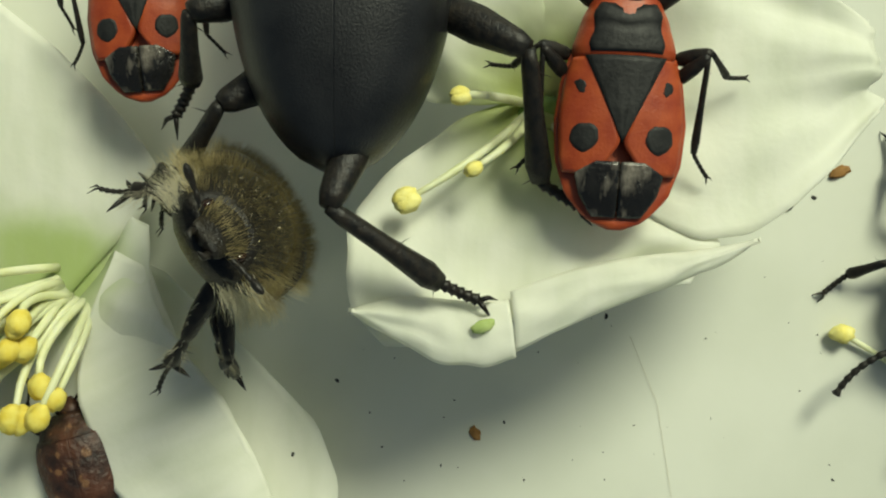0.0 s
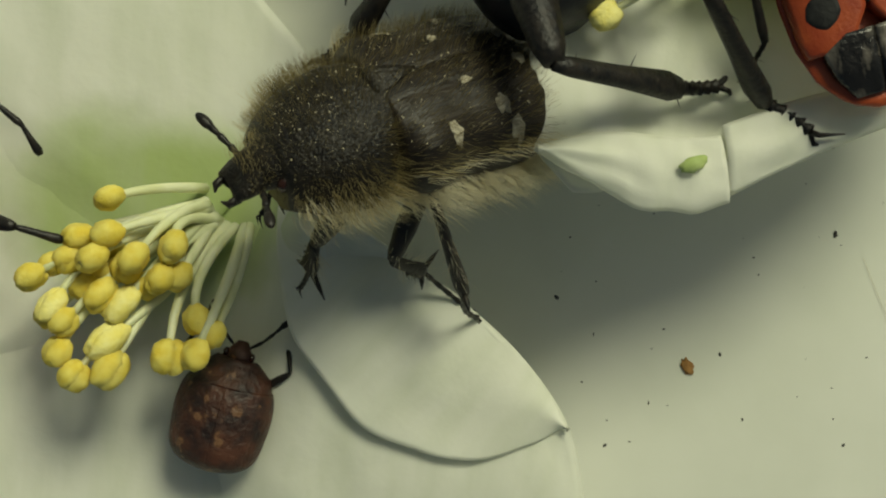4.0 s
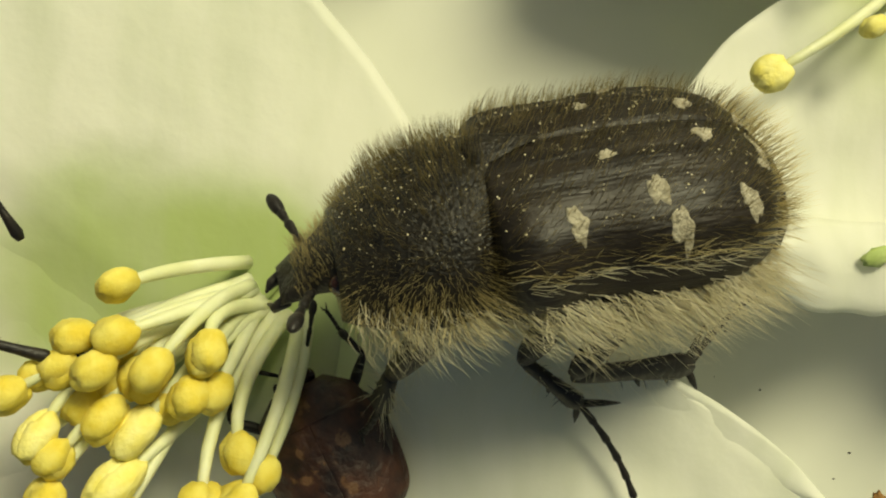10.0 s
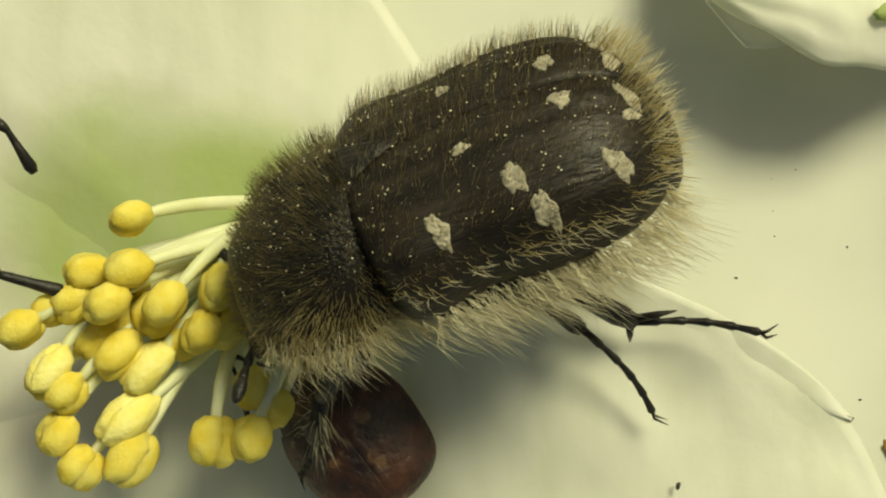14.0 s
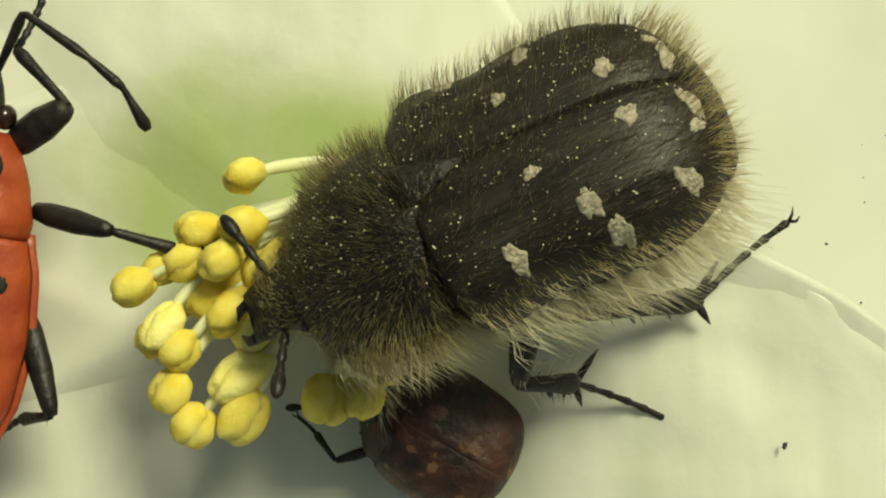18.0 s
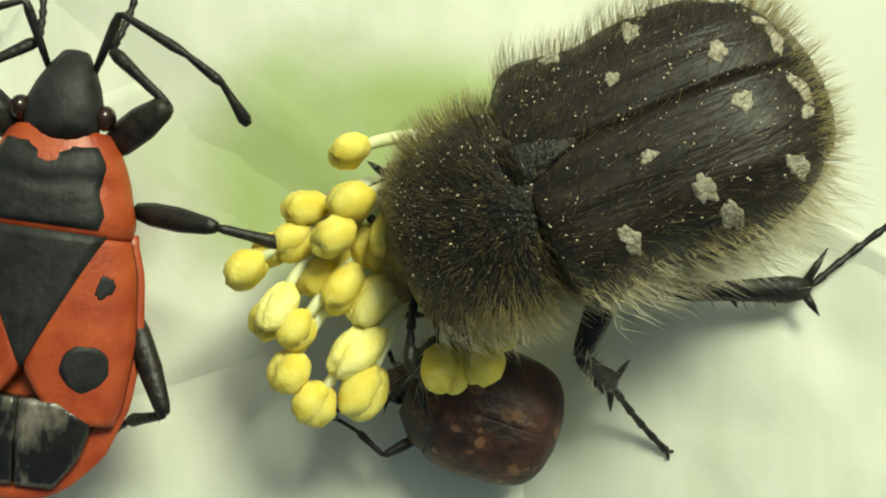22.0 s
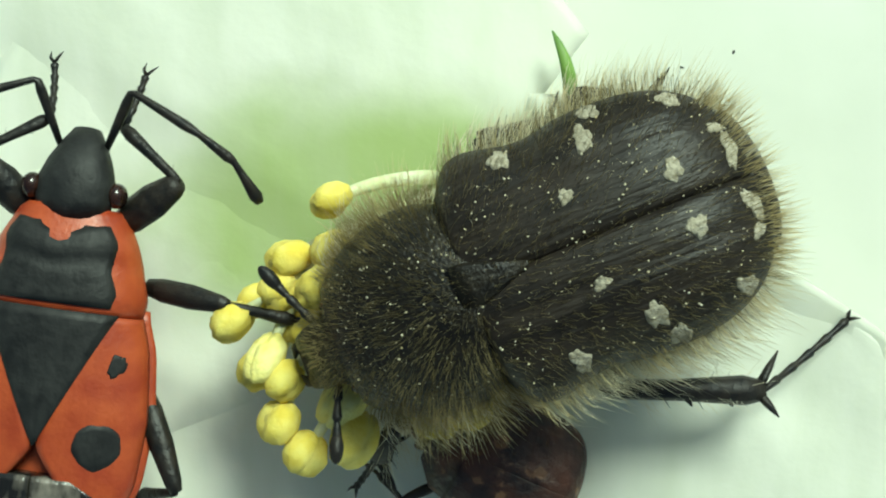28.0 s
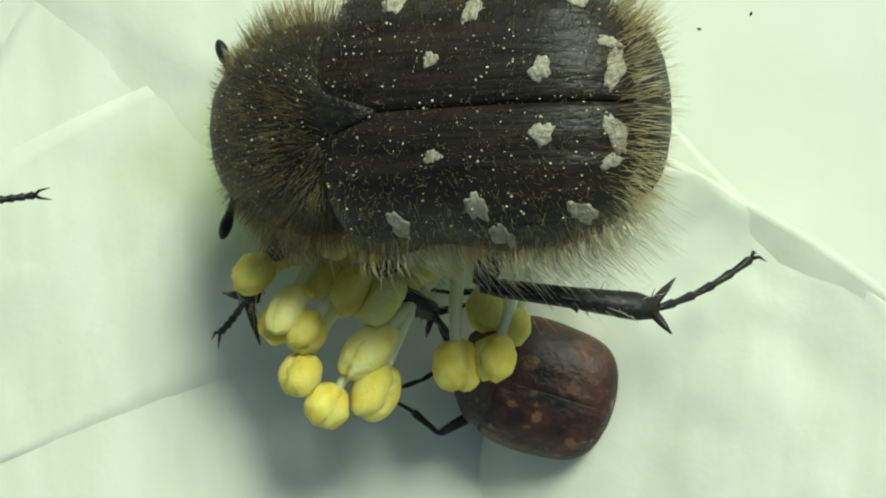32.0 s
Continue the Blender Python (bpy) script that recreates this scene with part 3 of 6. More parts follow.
def flower_b():
    fl = thing("flower", "white flower with a curled, torn-edged petal and few pale stamens", "flower", "white flowers")
    bx, by, bz = BASE_B
    full = (0.25, 0.6, 0.9, 1.0, 0.98, 0.93, 0.86, 0.70)
    petal(fl, (bx, by - .3, bz), (14.8, 5.0, 4.0), (15.6, 1.6, 4.15), 7.4, (0.2, 0.4, 0.58, 0.74, 0.85, 0.89, 0.86, 0.72), mat=PETAL_B, cup=0.05, wave=0.7, seed=21, label="white petal with an upturned edge", nv=44)
    petal(fl, (bx + .3, by, bz), (21, 9.4, 4.6), (27.5, 10.2, 3.6), 5.2, (0.25, 0.6, 0.85, 1.0, 0.98, 0.85, 0.6, 0.28), mat=PETAL_B, cup=0.2, wave=0.5, seed=22)
    petal(fl, (bx, by + .3, bz), (16.5, 14, 4.4), (17, 20, 3.4), 5.6, full, mat=PETAL_B, cup=0.2, wave=0.5, seed=23)
    # extra petal, out of view, added to shade the dish below it
    petal(fl, (bx - .3, by + .6, bz), (12.4, 12.6, 4.6), (8.0, 14.6, 5.6), 3.2, full, mat=PETAL_B, cup=0.1, wave=0.3, seed=24)
    # the turned-up lip of the lower petal, in two torn pieces
    for (x0, y0), (x1, y1), (dx0, dy0), (dx1, dy1), sd in (((9.0, 1.75), (14.55, 2.35), (.1, -.1), (.25, -2.0), 1), ((14.6, 2.4), (23.2, 4.5), (.2, -2.1), (-.2, -.25), 2)):
        def surf(u, v, x0=x0, y0=y0, x1=x1, y1=y1, dx0=dx0, dy0=dy0, dx1=dx1, dy1=dy1, sd=sd):
            bow = math.sin(math.pi * u) * (0.3 if sd == 2 else 1.1)
            dx, dy = dx0 + (dx1 - dx0) * u, dy0 + (dy1 - dy0) * u - bow
            x, y = x0 + (x1 - x0) * u, y0 + (y1 - y0) * u + 0.25 * math.sin(u * 5)
            wob = 0.22 * noise.noise(Vector((u * 5, sd, v)))
            return (x + dx * v, y + dy * v + wob * v, 4.55 + 0.5 * math.sin(v * 2.4) - 0.35 * v + 0.12 * noise.noise(Vector((u * 6, v * 4, sd))))
        part("petal", Shape().sheet(surf, 40, 14, 0.12), PETAL_B, fl, "upturned torn lip of the petal")
    sh = Shape().tube([(bx, by, -5.8), (bx, by, -2.0), (bx, by, 0.6), (bx, by, 2.2), (bx, by, bz)], [0.7, 0.8, 1.2, 1.7, 1.1], 20)
    part("receptacle", sh, GREEN, fl)
    spots = [(11.2, 5.6, 5.2, .4, 1.2), (13.4, 6.6, 5.6, .28, 1.2), (17.2, 5.8, 5.4, .3, 1.2), (19, 8, 5.6, .32, 1.2), (13, 9, 5.6, .3, 1.2)]
    def foot(i, r):
        an = math.atan2(spots[i][1] - by, spots[i][0] - bx) + r.uniform(-.3, .3)
        return bx + 0.8 * math.cos(an), by + 0.8 * math.sin(an), bz
    stamens(fl, spots, FILAMENT, set(range(9)), foot, 8)
    return fl

LEGS_HAIRY = (
    ('hind_left', [(-0.1, 1.35, -1.5), (1.286, 2.957, -2.674), (-2.454, 3.913, -3.553), (-5.163, 2.788, -3.911)], (0.38, 0.31, 0.105), 1),
    ('mid_left', [(1.7, 1.5, -1.5), (3.888, 2.784, -2.482), (3.28, 3.727, -3.98), (2.756, 5.896, -5.685)], (0.35, 0.27, 0.10), 2),
    ('front_left', [(4.2, 1.2, -1.4), (6.303, 1.773, -2.708), (7.108, 2.132, -3.679), (7.948, 2.452, -4.395)], (0.38, 0.31, 0.10), 3),
    ('hind_right', [(-0.2, -1.5, -1.2), (-0.5, -3.35, -1), (-2, -2.6, -1.8), (-2.6, -1.8, -2.6)], (0.38, 0.31, 0.105), 4),
    ('mid_right', [(1.6, -1.6, -1.2), (1.9, -3.3, -1.1), (0.3, -3, -1.9), (-0.6, -2.6, -2.6)], (0.35, 0.27, 0.10), 5),
    ('front_right', [(4.3, -1.3, -1.3), (5.1, -2.3, -1.4), (5.9, -2.4, -2.1), (6.9, -2.5, -2.6)], (0.38, 0.31, 0.10), 6),
)

# ---- the hairy beetle (body units of 0.86 mm, x forward, y to its left, z up) ----
KB = 0.86


def el_w(u):
    if u < 0:
        return 2.8 * max(0.0, 1 - (-u / 3.35) ** 2.8) ** 0.42
    return 2.8 - 0.02 * u * u - (0.42 * ((u - 2.75) / 0.55) ** 2 if u > 2.75 else 0) - 0.14 * math.exp(-((u - 1.1) / 0.6) ** 2) + 0.2 * math.exp(-((u - 2.55) / 0.6) ** 2)


def el_h(u):
    if u < 0:
        return 2.2 * max(0.0, 1 - (-u / 3.42) ** 3) ** 0.5
    return 2.2 - 0.03 * u * u


def el_z(u, v):
    q = min(1.0, abs(v) / max(el_w(u), 1e-3))
    z = el_h(u) * max(0.0, 1 - q ** 2.6) ** (1 / 2.6)
    ridge = 0.03 * math.cos(2 * math.pi * abs(v) / 0.62) * max(0.0, 1 - q ** 4) * along([-3.3, -2.6, 2.6, 3.3], [0, 1, 1, 0], u)
    return z + ridge - 0.10 * math.exp(-(abs(v) / 0.07) ** 2)


PRO_LONG = 1.14


def pr_w(u):
    u = 3.12 + (u - 3.12) / PRO_LONG
    return 2.4 * max(0.05, 1 - ((u - 4.1) / 2.45) ** 2) ** 0.5 if u > 4.1 else 2.4 - 0.42 * ((4.1 - u) / 0.95) ** 2


def pr_z(u, v):
    w = pr_w(u)
    u = 3.12 + (u - 3.12) / PRO_LONG
    hp, zb = 1.95 - 0.17 * (u - 3.2) ** 2, -0.5 - 0.12 * (u - 3.2)
    q = min(1.0, abs(v) / w)
    return zb + (hp - zb) * max(0.0, 1 - q ** 2.2) ** (1 / 2.2)


def blotch(cx, cy, rx, ry, turn, seed, lift, height, n=28, rag=1.0):
    """An irregular flat scale patch that follows the surface height(u, v)."""
    sh, rng = Shape(), random.Random(seed)
    ca, sa = math.cos(turn), math.sin(turn)
    ph = [rng.uniform(0, 6.28) for _ in range(3)]
    rings = []
    for rr, up in ((1.0, -0.03), (0.96, lift * 0.7), (0.7, lift), (0.35, lift), (0.05, lift)):
        ring = []
        for j in range(n):
            a = 2 * math.pi * j / n
            k = rr * (1 + rag * (0.10 * math.sin(2 * a + ph[0]) + 0.10 * math.sin(3 * a + ph[1]) + 0.09 * math.sin(5 * a + ph[2]) + 0.06 * math.sin(9 * a + ph[1])))
            x, y = rx * k * math.cos(a), ry * k * math.sin(a)
            u, v = cx + x * ca - y * sa, cy + x * sa + y * ca
            ring.append((u, v, height(u, v) + up))
        rings.append(ring)
    return sh.ring_loft(rings)


def hairy_beetle():
    bt = thing("beetle", "hairy black flower beetle with cream spots and pollen dust", "beetle")
    k = KB
    rng = random.Random(42)
    for sgn in (1, -1):
        sh = Shape()
        rows = []
        for i in range(61):
            u = -3.34 + 6.66 * i / 60
            w = el_w(u)
            ring = [(u, sgn * (0.012 + (w - 0.012) * math.sin(q / 22 * math.pi / 2)), 0) for q in range(23)]
            ring = [(a, b, el_z(a, b)) for a, b, _ in ring]
            ring += [(u, sgn * w * 0.985, -0.22), (u, sgn * w * 0.93, -0.42), (u, sgn * w * 0.6, -0.45), (u, sgn * 0.012, -0.4)]
            rows.append(ring)
        sh.ring_loft(rows)
        el = part("elytron", sh, CUTICLE, bt, k=k)
        for n, (u, v, rx, ry, tn) in enumerate(((0.8, 0.95, .17, .15, 0), (-1.4, 0.62, .19, .27, .2), (1.75, 2.25, .20, .27, .3), (0.0, 1.95, .20, .31, .25), (-0.36, 2.52, .20, .26, .8), (-2.0, 2.1, .24, .22, 0), (-2.72, 0.62, .15, .46, .45), (-2.62, 1.15, .2, .13, .6))):
            part("spot", blotch(u, v * sgn, rx * 1.05, ry * 0.95, tn * .6 * sgn, n * 2 + (sgn > 0), 0.025, el_z, 36, 1.25), SPOT, el, "cream scale spot", k=k)
    sh = Shape()
    rows = []
    for i in range(33):
        u = 3.12 + 2.95 * PRO_LONG * i / 32
        w = pr_w(u)
        top = [(u, -w * math.cos(math.pi * q / 28), 0) for q in range(29)]
        top = [(a, b, pr_z(a, b)) for a, b, _ in top]
        zb = pr_z(u, w)
        top += [(u, w * 0.85, zb - 0.25), (u, 0, zb - 0.5), (u, -w * 0.85, zb - 0.25)]
        rows.append(top)
    part("pronotum", sh.ring_loft(rows), PRONOTUM, bt, k=k)
    sh = Shape()
    sh.tube([(3.55, 0, 1.90), (3.2, 0, 1.96), (2.6, 0, 2.08), (2.0, 0, 2.12)], [0.55, 0.5, 0.27, 0.05], 14, 0.22)
    part("scutellum", sh, PRONOTUM, bt, k=k)
    sh = Shape().blob((0.9, 0, -0.75), (4.0, 2.45, 1.35), 22, 15)
    sh.blob((4.45, 0, -0.9), (1.7, 1.9, 1.0), 18, 11)
    part("abdomen", sh, CUTICLE, bt, k=k)
    sh = Shape().blob((-2.95, 0, -0.1), (0.62, 1.75, 1.3), 18, 11)
    pyg = part("pygidium", sh, CUTICLE, bt, k=k)
    # head, bent down, with a notched clypeus
    sh = Shape()
    rows = []
    for q in range(11):
        x = q / 10
        u, cz = 5.7 + 1.65 * x, 0.05 - 0.95 * x
        hw, hh = along([0, .25, .5, .8, 1], [1.0, 1.02, .78, .74, .62], x), along([0, .4, .8, 1], [.75, .6, .34, .2], x)
        ring = []
        for j in range(20):
            a = 2 * math.pi * j / 20
            y = hw * math.cos(a)
            ring.append((u - (0.16 * math.exp(-(y / .22) ** 2) if q > 8 else 0), y, cz + hh * math.sin(a)))
        rows.append(ring)
    sh.ring_loft(rows)
    neck = Vector((5.5, 0, -.1))
    def moved(s):
        s.v = [tuple(Vector(p) - neck) for p in s.v]
        return s
    head = part("head", sh, PRONOTUM, bt, k=k, at=tuple(neck))
    for sgn in (1, -1):
        part("eye", moved(Shape().blob((6.05, sgn * .98, -0.28), (.3, .2, .3), 14, 9)), EYE, head, k=k)
        part("mandible", moved(Shape().tube([(7.2, sgn * .45, -0.95), (7.5, sgn * .42, -1.15), (7.62, sgn * .2, -1.2)], [.16, .12, .03], 7)), LEG, head, k=k)
        antenna(head, [Vector(p) - neck for p in ((6.65, sgn * .72, -0.55), (6.8, sgn * 1.1, -0.42), (6.95, sgn * 1.5, -0.32), (7.08, sgn * 1.85, -0.25))], .12, LEG, k, (.36, .17, .15))
    # hair: brown on the pronotum and wing cases, golden at their rims, lightened as if backlit, long and cream along
    # the sides
    gold, cream, short, brow, dark, tawny = (Shape() for _ in range(6))
    def put(sh, p, d, ln, r, lean, sway=.16):
        p, d = Vector(p), Vector(d).normalized()
        j = Vector((rng.gauss(0, sway), rng.gauss(0, sway), rng.gauss(0, sway)))
        b = p + (d + j).normalized() * ln * 0.55
        sh.hair(p - d * 0.05, b, b + (d + j + Vector(lean)).normalized() * ln * 0.5, r)
    for n_hair in range(3100):
        u, q = rng.uniform(3.2, 6.38), rng.uniform(-1, 1)
        if n_hair > 2800:
            q = rng.choice((-1, 1)) * rng.uniform(.84, 1.05)
        v = pr_w(u) * math.sin(q * 1.5)
        e = 0.02
        n = Vector((-(pr_z(u + e, v) - pr_z(u - e, v)) / (2 * e), -(pr_z(u, v + e) - pr_z(u, v - e)) / (2 * e), 1)).normalized()
        edge = abs(q) ** 3
        fringe = n_hair > 2800 and abs(q) > .93
        mid = not fringe and (n_hair > 2800 or abs(q) > .7)
        ln = (rng.uniform(.24, .6) + .4 * edge + (.25 if fringe else 0)) * (1 if u < 5.5 else .55)
        put(gold if fringe else tawny if mid else dark, (u, v, pr_z(u, v)), n + Vector((.08 if u < 5.4 else -.2, 0, 0)), ln, .009 if fringe else .0058, (-.16, 0, .05), .15)
    for n_hair in range(2900):
        u, q = rng.uniform(-3.15, 3.2), rng.uniform(-1, 1)
        v = el_w(u) * math.sin(q * 1.5)
        rim = abs(q) > .8 or u < -2.4
        n = Vector((-.1 if u > -2.4 else -.9, .12 * v * (3.4 if abs(q) > .74 else 1), 1)).normalized()
        far = abs(q) > .89 or u < -2.7
        put(cream if abs(q) > .95 else gold if far else tawny if n_hair % (2 if rim else 4) == 0 else short, (u, v, el_z(u, v)), n + Vector((-.2, .06 * v, 0)), rng.uniform(.2, .6) + (.38 if far else .2 if rim else 0), .0085 if far else .0058, (-.28, 0, 0))
    for _ in range(2700):
        sg = rng.choice((-1, 1))
        u = rng.uniform(-3.0, 6.2) if rng.random() < .75 else rng.uniform(-1.6, 2.2)
        w = el_w(u) if u < 3.2 else pr_w(u)
        z = rng.uniform(-1.5, -.15)
        put(cream, (u, sg * w * (0.97 + .16 * z), z), (-.45 + .5 * (u > 4.5), sg * 1.0, rng.uniform(-.45, .2)), rng.uniform(.35, 1.5) * (1.15 if u < 2.5 else .9), .012, (-.7, .1 * sg, -.25), .24)
    for _ in range(520):
        a = rng.uniform(-1.5, 1.5)
        z = rng.uniform(-1.0, 1.2)
        u = -3.2 + .25 * abs(a) ** 2 + .25 * abs(z)
        put(cream if rng.random() < .5 else gold, (u, 1.75 * math.sin(a), z), (-1, .9 * math.sin(a), .3 * z), rng.uniform(.35, .95), .011, (-.2, 0, -.25), .22)
    for _ in range(420):
        u, v = rng.uniform(5.9, 7.0), rng.uniform(-.9, .9)
        put(brow, Vector((u, v, .55 - .75 * (u - 5.8) - .3 * v * v)) - neck, (.2, v * .6, 1), rng.uniform(.18, .4), .007, (.3, 0, 0))
    part("hair", gold, HAIR_GOLD, bt, "golden hair fringing the thorax", k=k)["kind"] = "stuff"
    part("hair", dark, HAIR_DARK, bt, "upright golden brown hair on the thorax", k=k)["kind"] = "stuff"
    part("hair", tawny, HAIR_MID, bt, "tawny hair on the flanks", k=k)["kind"] = "stuff"
    part("hair", brow, HAIR_MID, head, "golden brown hair", k=k)["kind"] = "stuff"
    part("hair", short, HAIR_DARK, bt, "sparse upright hair", k=k)["kind"] = "stuff"
    part("hair", cream, HAIR_CREAM, bt, "long cream fringe of hair", k=k)["kind"] = "stuff"
    dust = Shape()
    for _ in range(1150):
        if rng.random() < .4:
            u = rng.uniform(3.3, 6.35); v = pr_w(u) * rng.uniform(-.85, .85); z = pr_z(u, v)
        else:
            u = rng.uniform(-2.8, 3.2); v = el_w(u) * rng.uniform(-.9, .9); z = el_z(u, v)
        r = .0065 + .022 * rng.random() ** 3.4
        dust.blob((u, v, z + r * .6), (r, r * rng.uniform(.7, 1.2), r), 5, 4)
    part("pollen", dust, POLLEN, bt, "scattered yellowish pollen grains", k=k)["kind"] = "stuff"
    legs = {}
    for nm, js, rd, sd in LEGS_HAIRY:
        legs[nm] = jointed_leg(bt, js, rd, LEG, k, 9, sd, True)
    legs["head"] = head
    return bt, legs


def fire_bug(label, leg_sets, group="red bugs"):
    """A red and black bug, 9.4 mm long; x forward, origin at its foot level."""
    bug = thing("fire_bug", label, "bug", group)
    def wid(u):
        return along([-4.7, -4.4, -3.6, -2.5, -1.2, .2, .9], [.25, .95, 1.65, 2.02, 2.12, 1.95, 1.72], u)
    def top(u, v):
        q = min(1, abs(v) / max(wid(u), .05))
        return 1.55 + along([-4.7, -3.5, -1, .9], [.0, .45, .75, .85], u) * (1 - q ** 2.2) ** .6 - .04 * math.exp(-(v / .05) ** 2)
    sh = Shape()
    rows = []
    for i in range(25):
        u = -4.7 + 5.7 * i / 24
        w = wid(u)
        rows.append([(u, w * 1.03 * math.cos(a), 1.42 + (.16 if math.sin(a) > 0 else .75 * min(1, w)) * math.sin(a)) for a in (2 * math.pi * j / 24 for j in range(24))])
    part("abdomen", sh.ring_loft(rows), RED, bug)
    for sg in (1, -1):
        sh = Shape()
        rows = []
        for i in range(29):
            u = -2.9 + 3.75 * i / 28
            inner = along([-2.9, -2.0, -1.8, .85], [.75, .12, .06, 1.0], u)
            w = wid(u) * .97
            rows.append([(u, sg * (inner + (w - inner) * q / 12), 0) for q in range(13)])
        rows = [[(a, b, top(a, b) + .02) for a, b, _ in r] + [(r[-1][0], r[-1][1], 1.5), (r[0][0], r[0][1], 1.5)] for r in rows]
        wing = part("forewing", sh.ring_loft(rows), RED, bug, "orange red leathery forewing")
        part("spot", blotch(-1.75, sg * 1.22, .5, .47, 0, 5, .035, top, 28, .3), BLACK_MATT, wing, "round black spot")
        part("spot", blotch(-.1, sg * 1.42, .27, .15, .35 * sg, 6, .035, top), BLACK_MATT, wing, "small black spot")
        sh = Shape()
        rows = []
        for i in range(15):
            u = -4.3 + 1.8 * i / 14
            w = wid(u) * .76
            e = along([-4.3, -2.9, -2.5], [1, 1, .5], u)
            rows.append([(u, sg * (.02 + w * e * q / 9), top(u, .02 + w * e * q / 9) + (.045 if sg > 0 else .03)) for q in range(10)])
        rows = [r + [(r[-1][0], r[-1][1], 1.55), (r[0][0], r[0][1], 1.55)] for r in rows]
        part("membrane", sh.ring_loft(rows), MEMBRANE, wing, "glossy blackish wing membrane")
    sh = Shape()
    rows = []
    for i in range(15):
        u = -1.85 + 2.75 * i / 14
        w = 1.30 * (i / 14) + .02
        rows.append([(u, w * q / 6, top(u, w * q / 6) + .06 + .05 * (1 - abs(q) / 6)) for q in range(-6, 7)] + [(u, w, 1.5), (u, -w, 1.5)])
    part("scutellum", sh.ring_loft(rows), BLACK_MATT, bug, "matt black triangular shield")
    def pw(u):
        return along([.85, 1.2, 2.2, 2.8, 2.95], [1.66, 1.72, 1.42, 1.12, .95], u)
    def pz(u, v):
        q = min(1, abs(v) / pw(u))
        return 1.5 + along([.85, 1.1, 2.2, 2.95], [.86, .95, .9, .65], u) * (1 - q ** 2.6) ** .55 - .06 * math.exp(-((u - 1.9) / .12) ** 2)
    sh = Shape()
    rows = []
    for i in range(17):
        u = .86 + 2.08 * i / 16
        w = pw(u)
        rows.append([(u, w * math.sin(q / 10 * math.pi / 2), pz(u, w * math.sin(q / 10 * math.pi / 2))) for q in range(-10, 11)] + [(u, w * .9, 1.2), (u, 0, .9), (u, -w * .9, 1.2)])
    pro = part("pronotum", sh.ring_loft(rows), RED, bug)
    sh = Shape()
    rows = []
    for i in range(13):
        u = 1.02 + 1.5 * i / 12
        w = along([1.02, 1.3, 1.7, 2.2, 2.52], [1.16, 1.24, 1.06, 1.12, .9], u)
        rows.append([(u - .12 * math.cos(q / 8 * 3.1) * (i / 12), w * q / 8, pz(u, w * q / 8) + .03) for q in range(-8, 9)] + [(u, w, 1.6), (u, -w, 1.6)])
    part("patch", sh.ring_loft(rows), BLACK_MATT, pro, "black patch")
    sh = Shape()
    sh.tube([(2.75, 0, 1.72), (3.1, 0, 1.75), (3.5, 0, 1.72), (3.85, 0, 1.64), (4.2, 0, 1.54), (4.5, 0, 1.45)], [.74, .82, .8, .68, .5, .3], 18, .7)
    hd = part("head", sh, BLACK_MATT, bug)
    for sg in (1, -1):
        part("eye", Shape().blob((3.25, sg * .86, 1.78), (.26, .22, .26), 14, 9), EYE, hd)
        antenna(hd, [(4.1, sg * .45, 1.6), (5.35, sg * .95, 2.1), (4.7, sg * 2.4, 2.3), (4.25, sg * 3.15, 2.1), (3.5, sg * 3.75, 1.8)], .11, LEG)
    out = []
    for i, js in enumerate(leg_sets):
        out.append(jointed_leg(bug, js, (.36 if i < 2 else .25, .13, .085), LEG, 1.0, 4, i))
    return bug


def mirrored(js):
    return [(x, -y, z) for x, y, z in js]


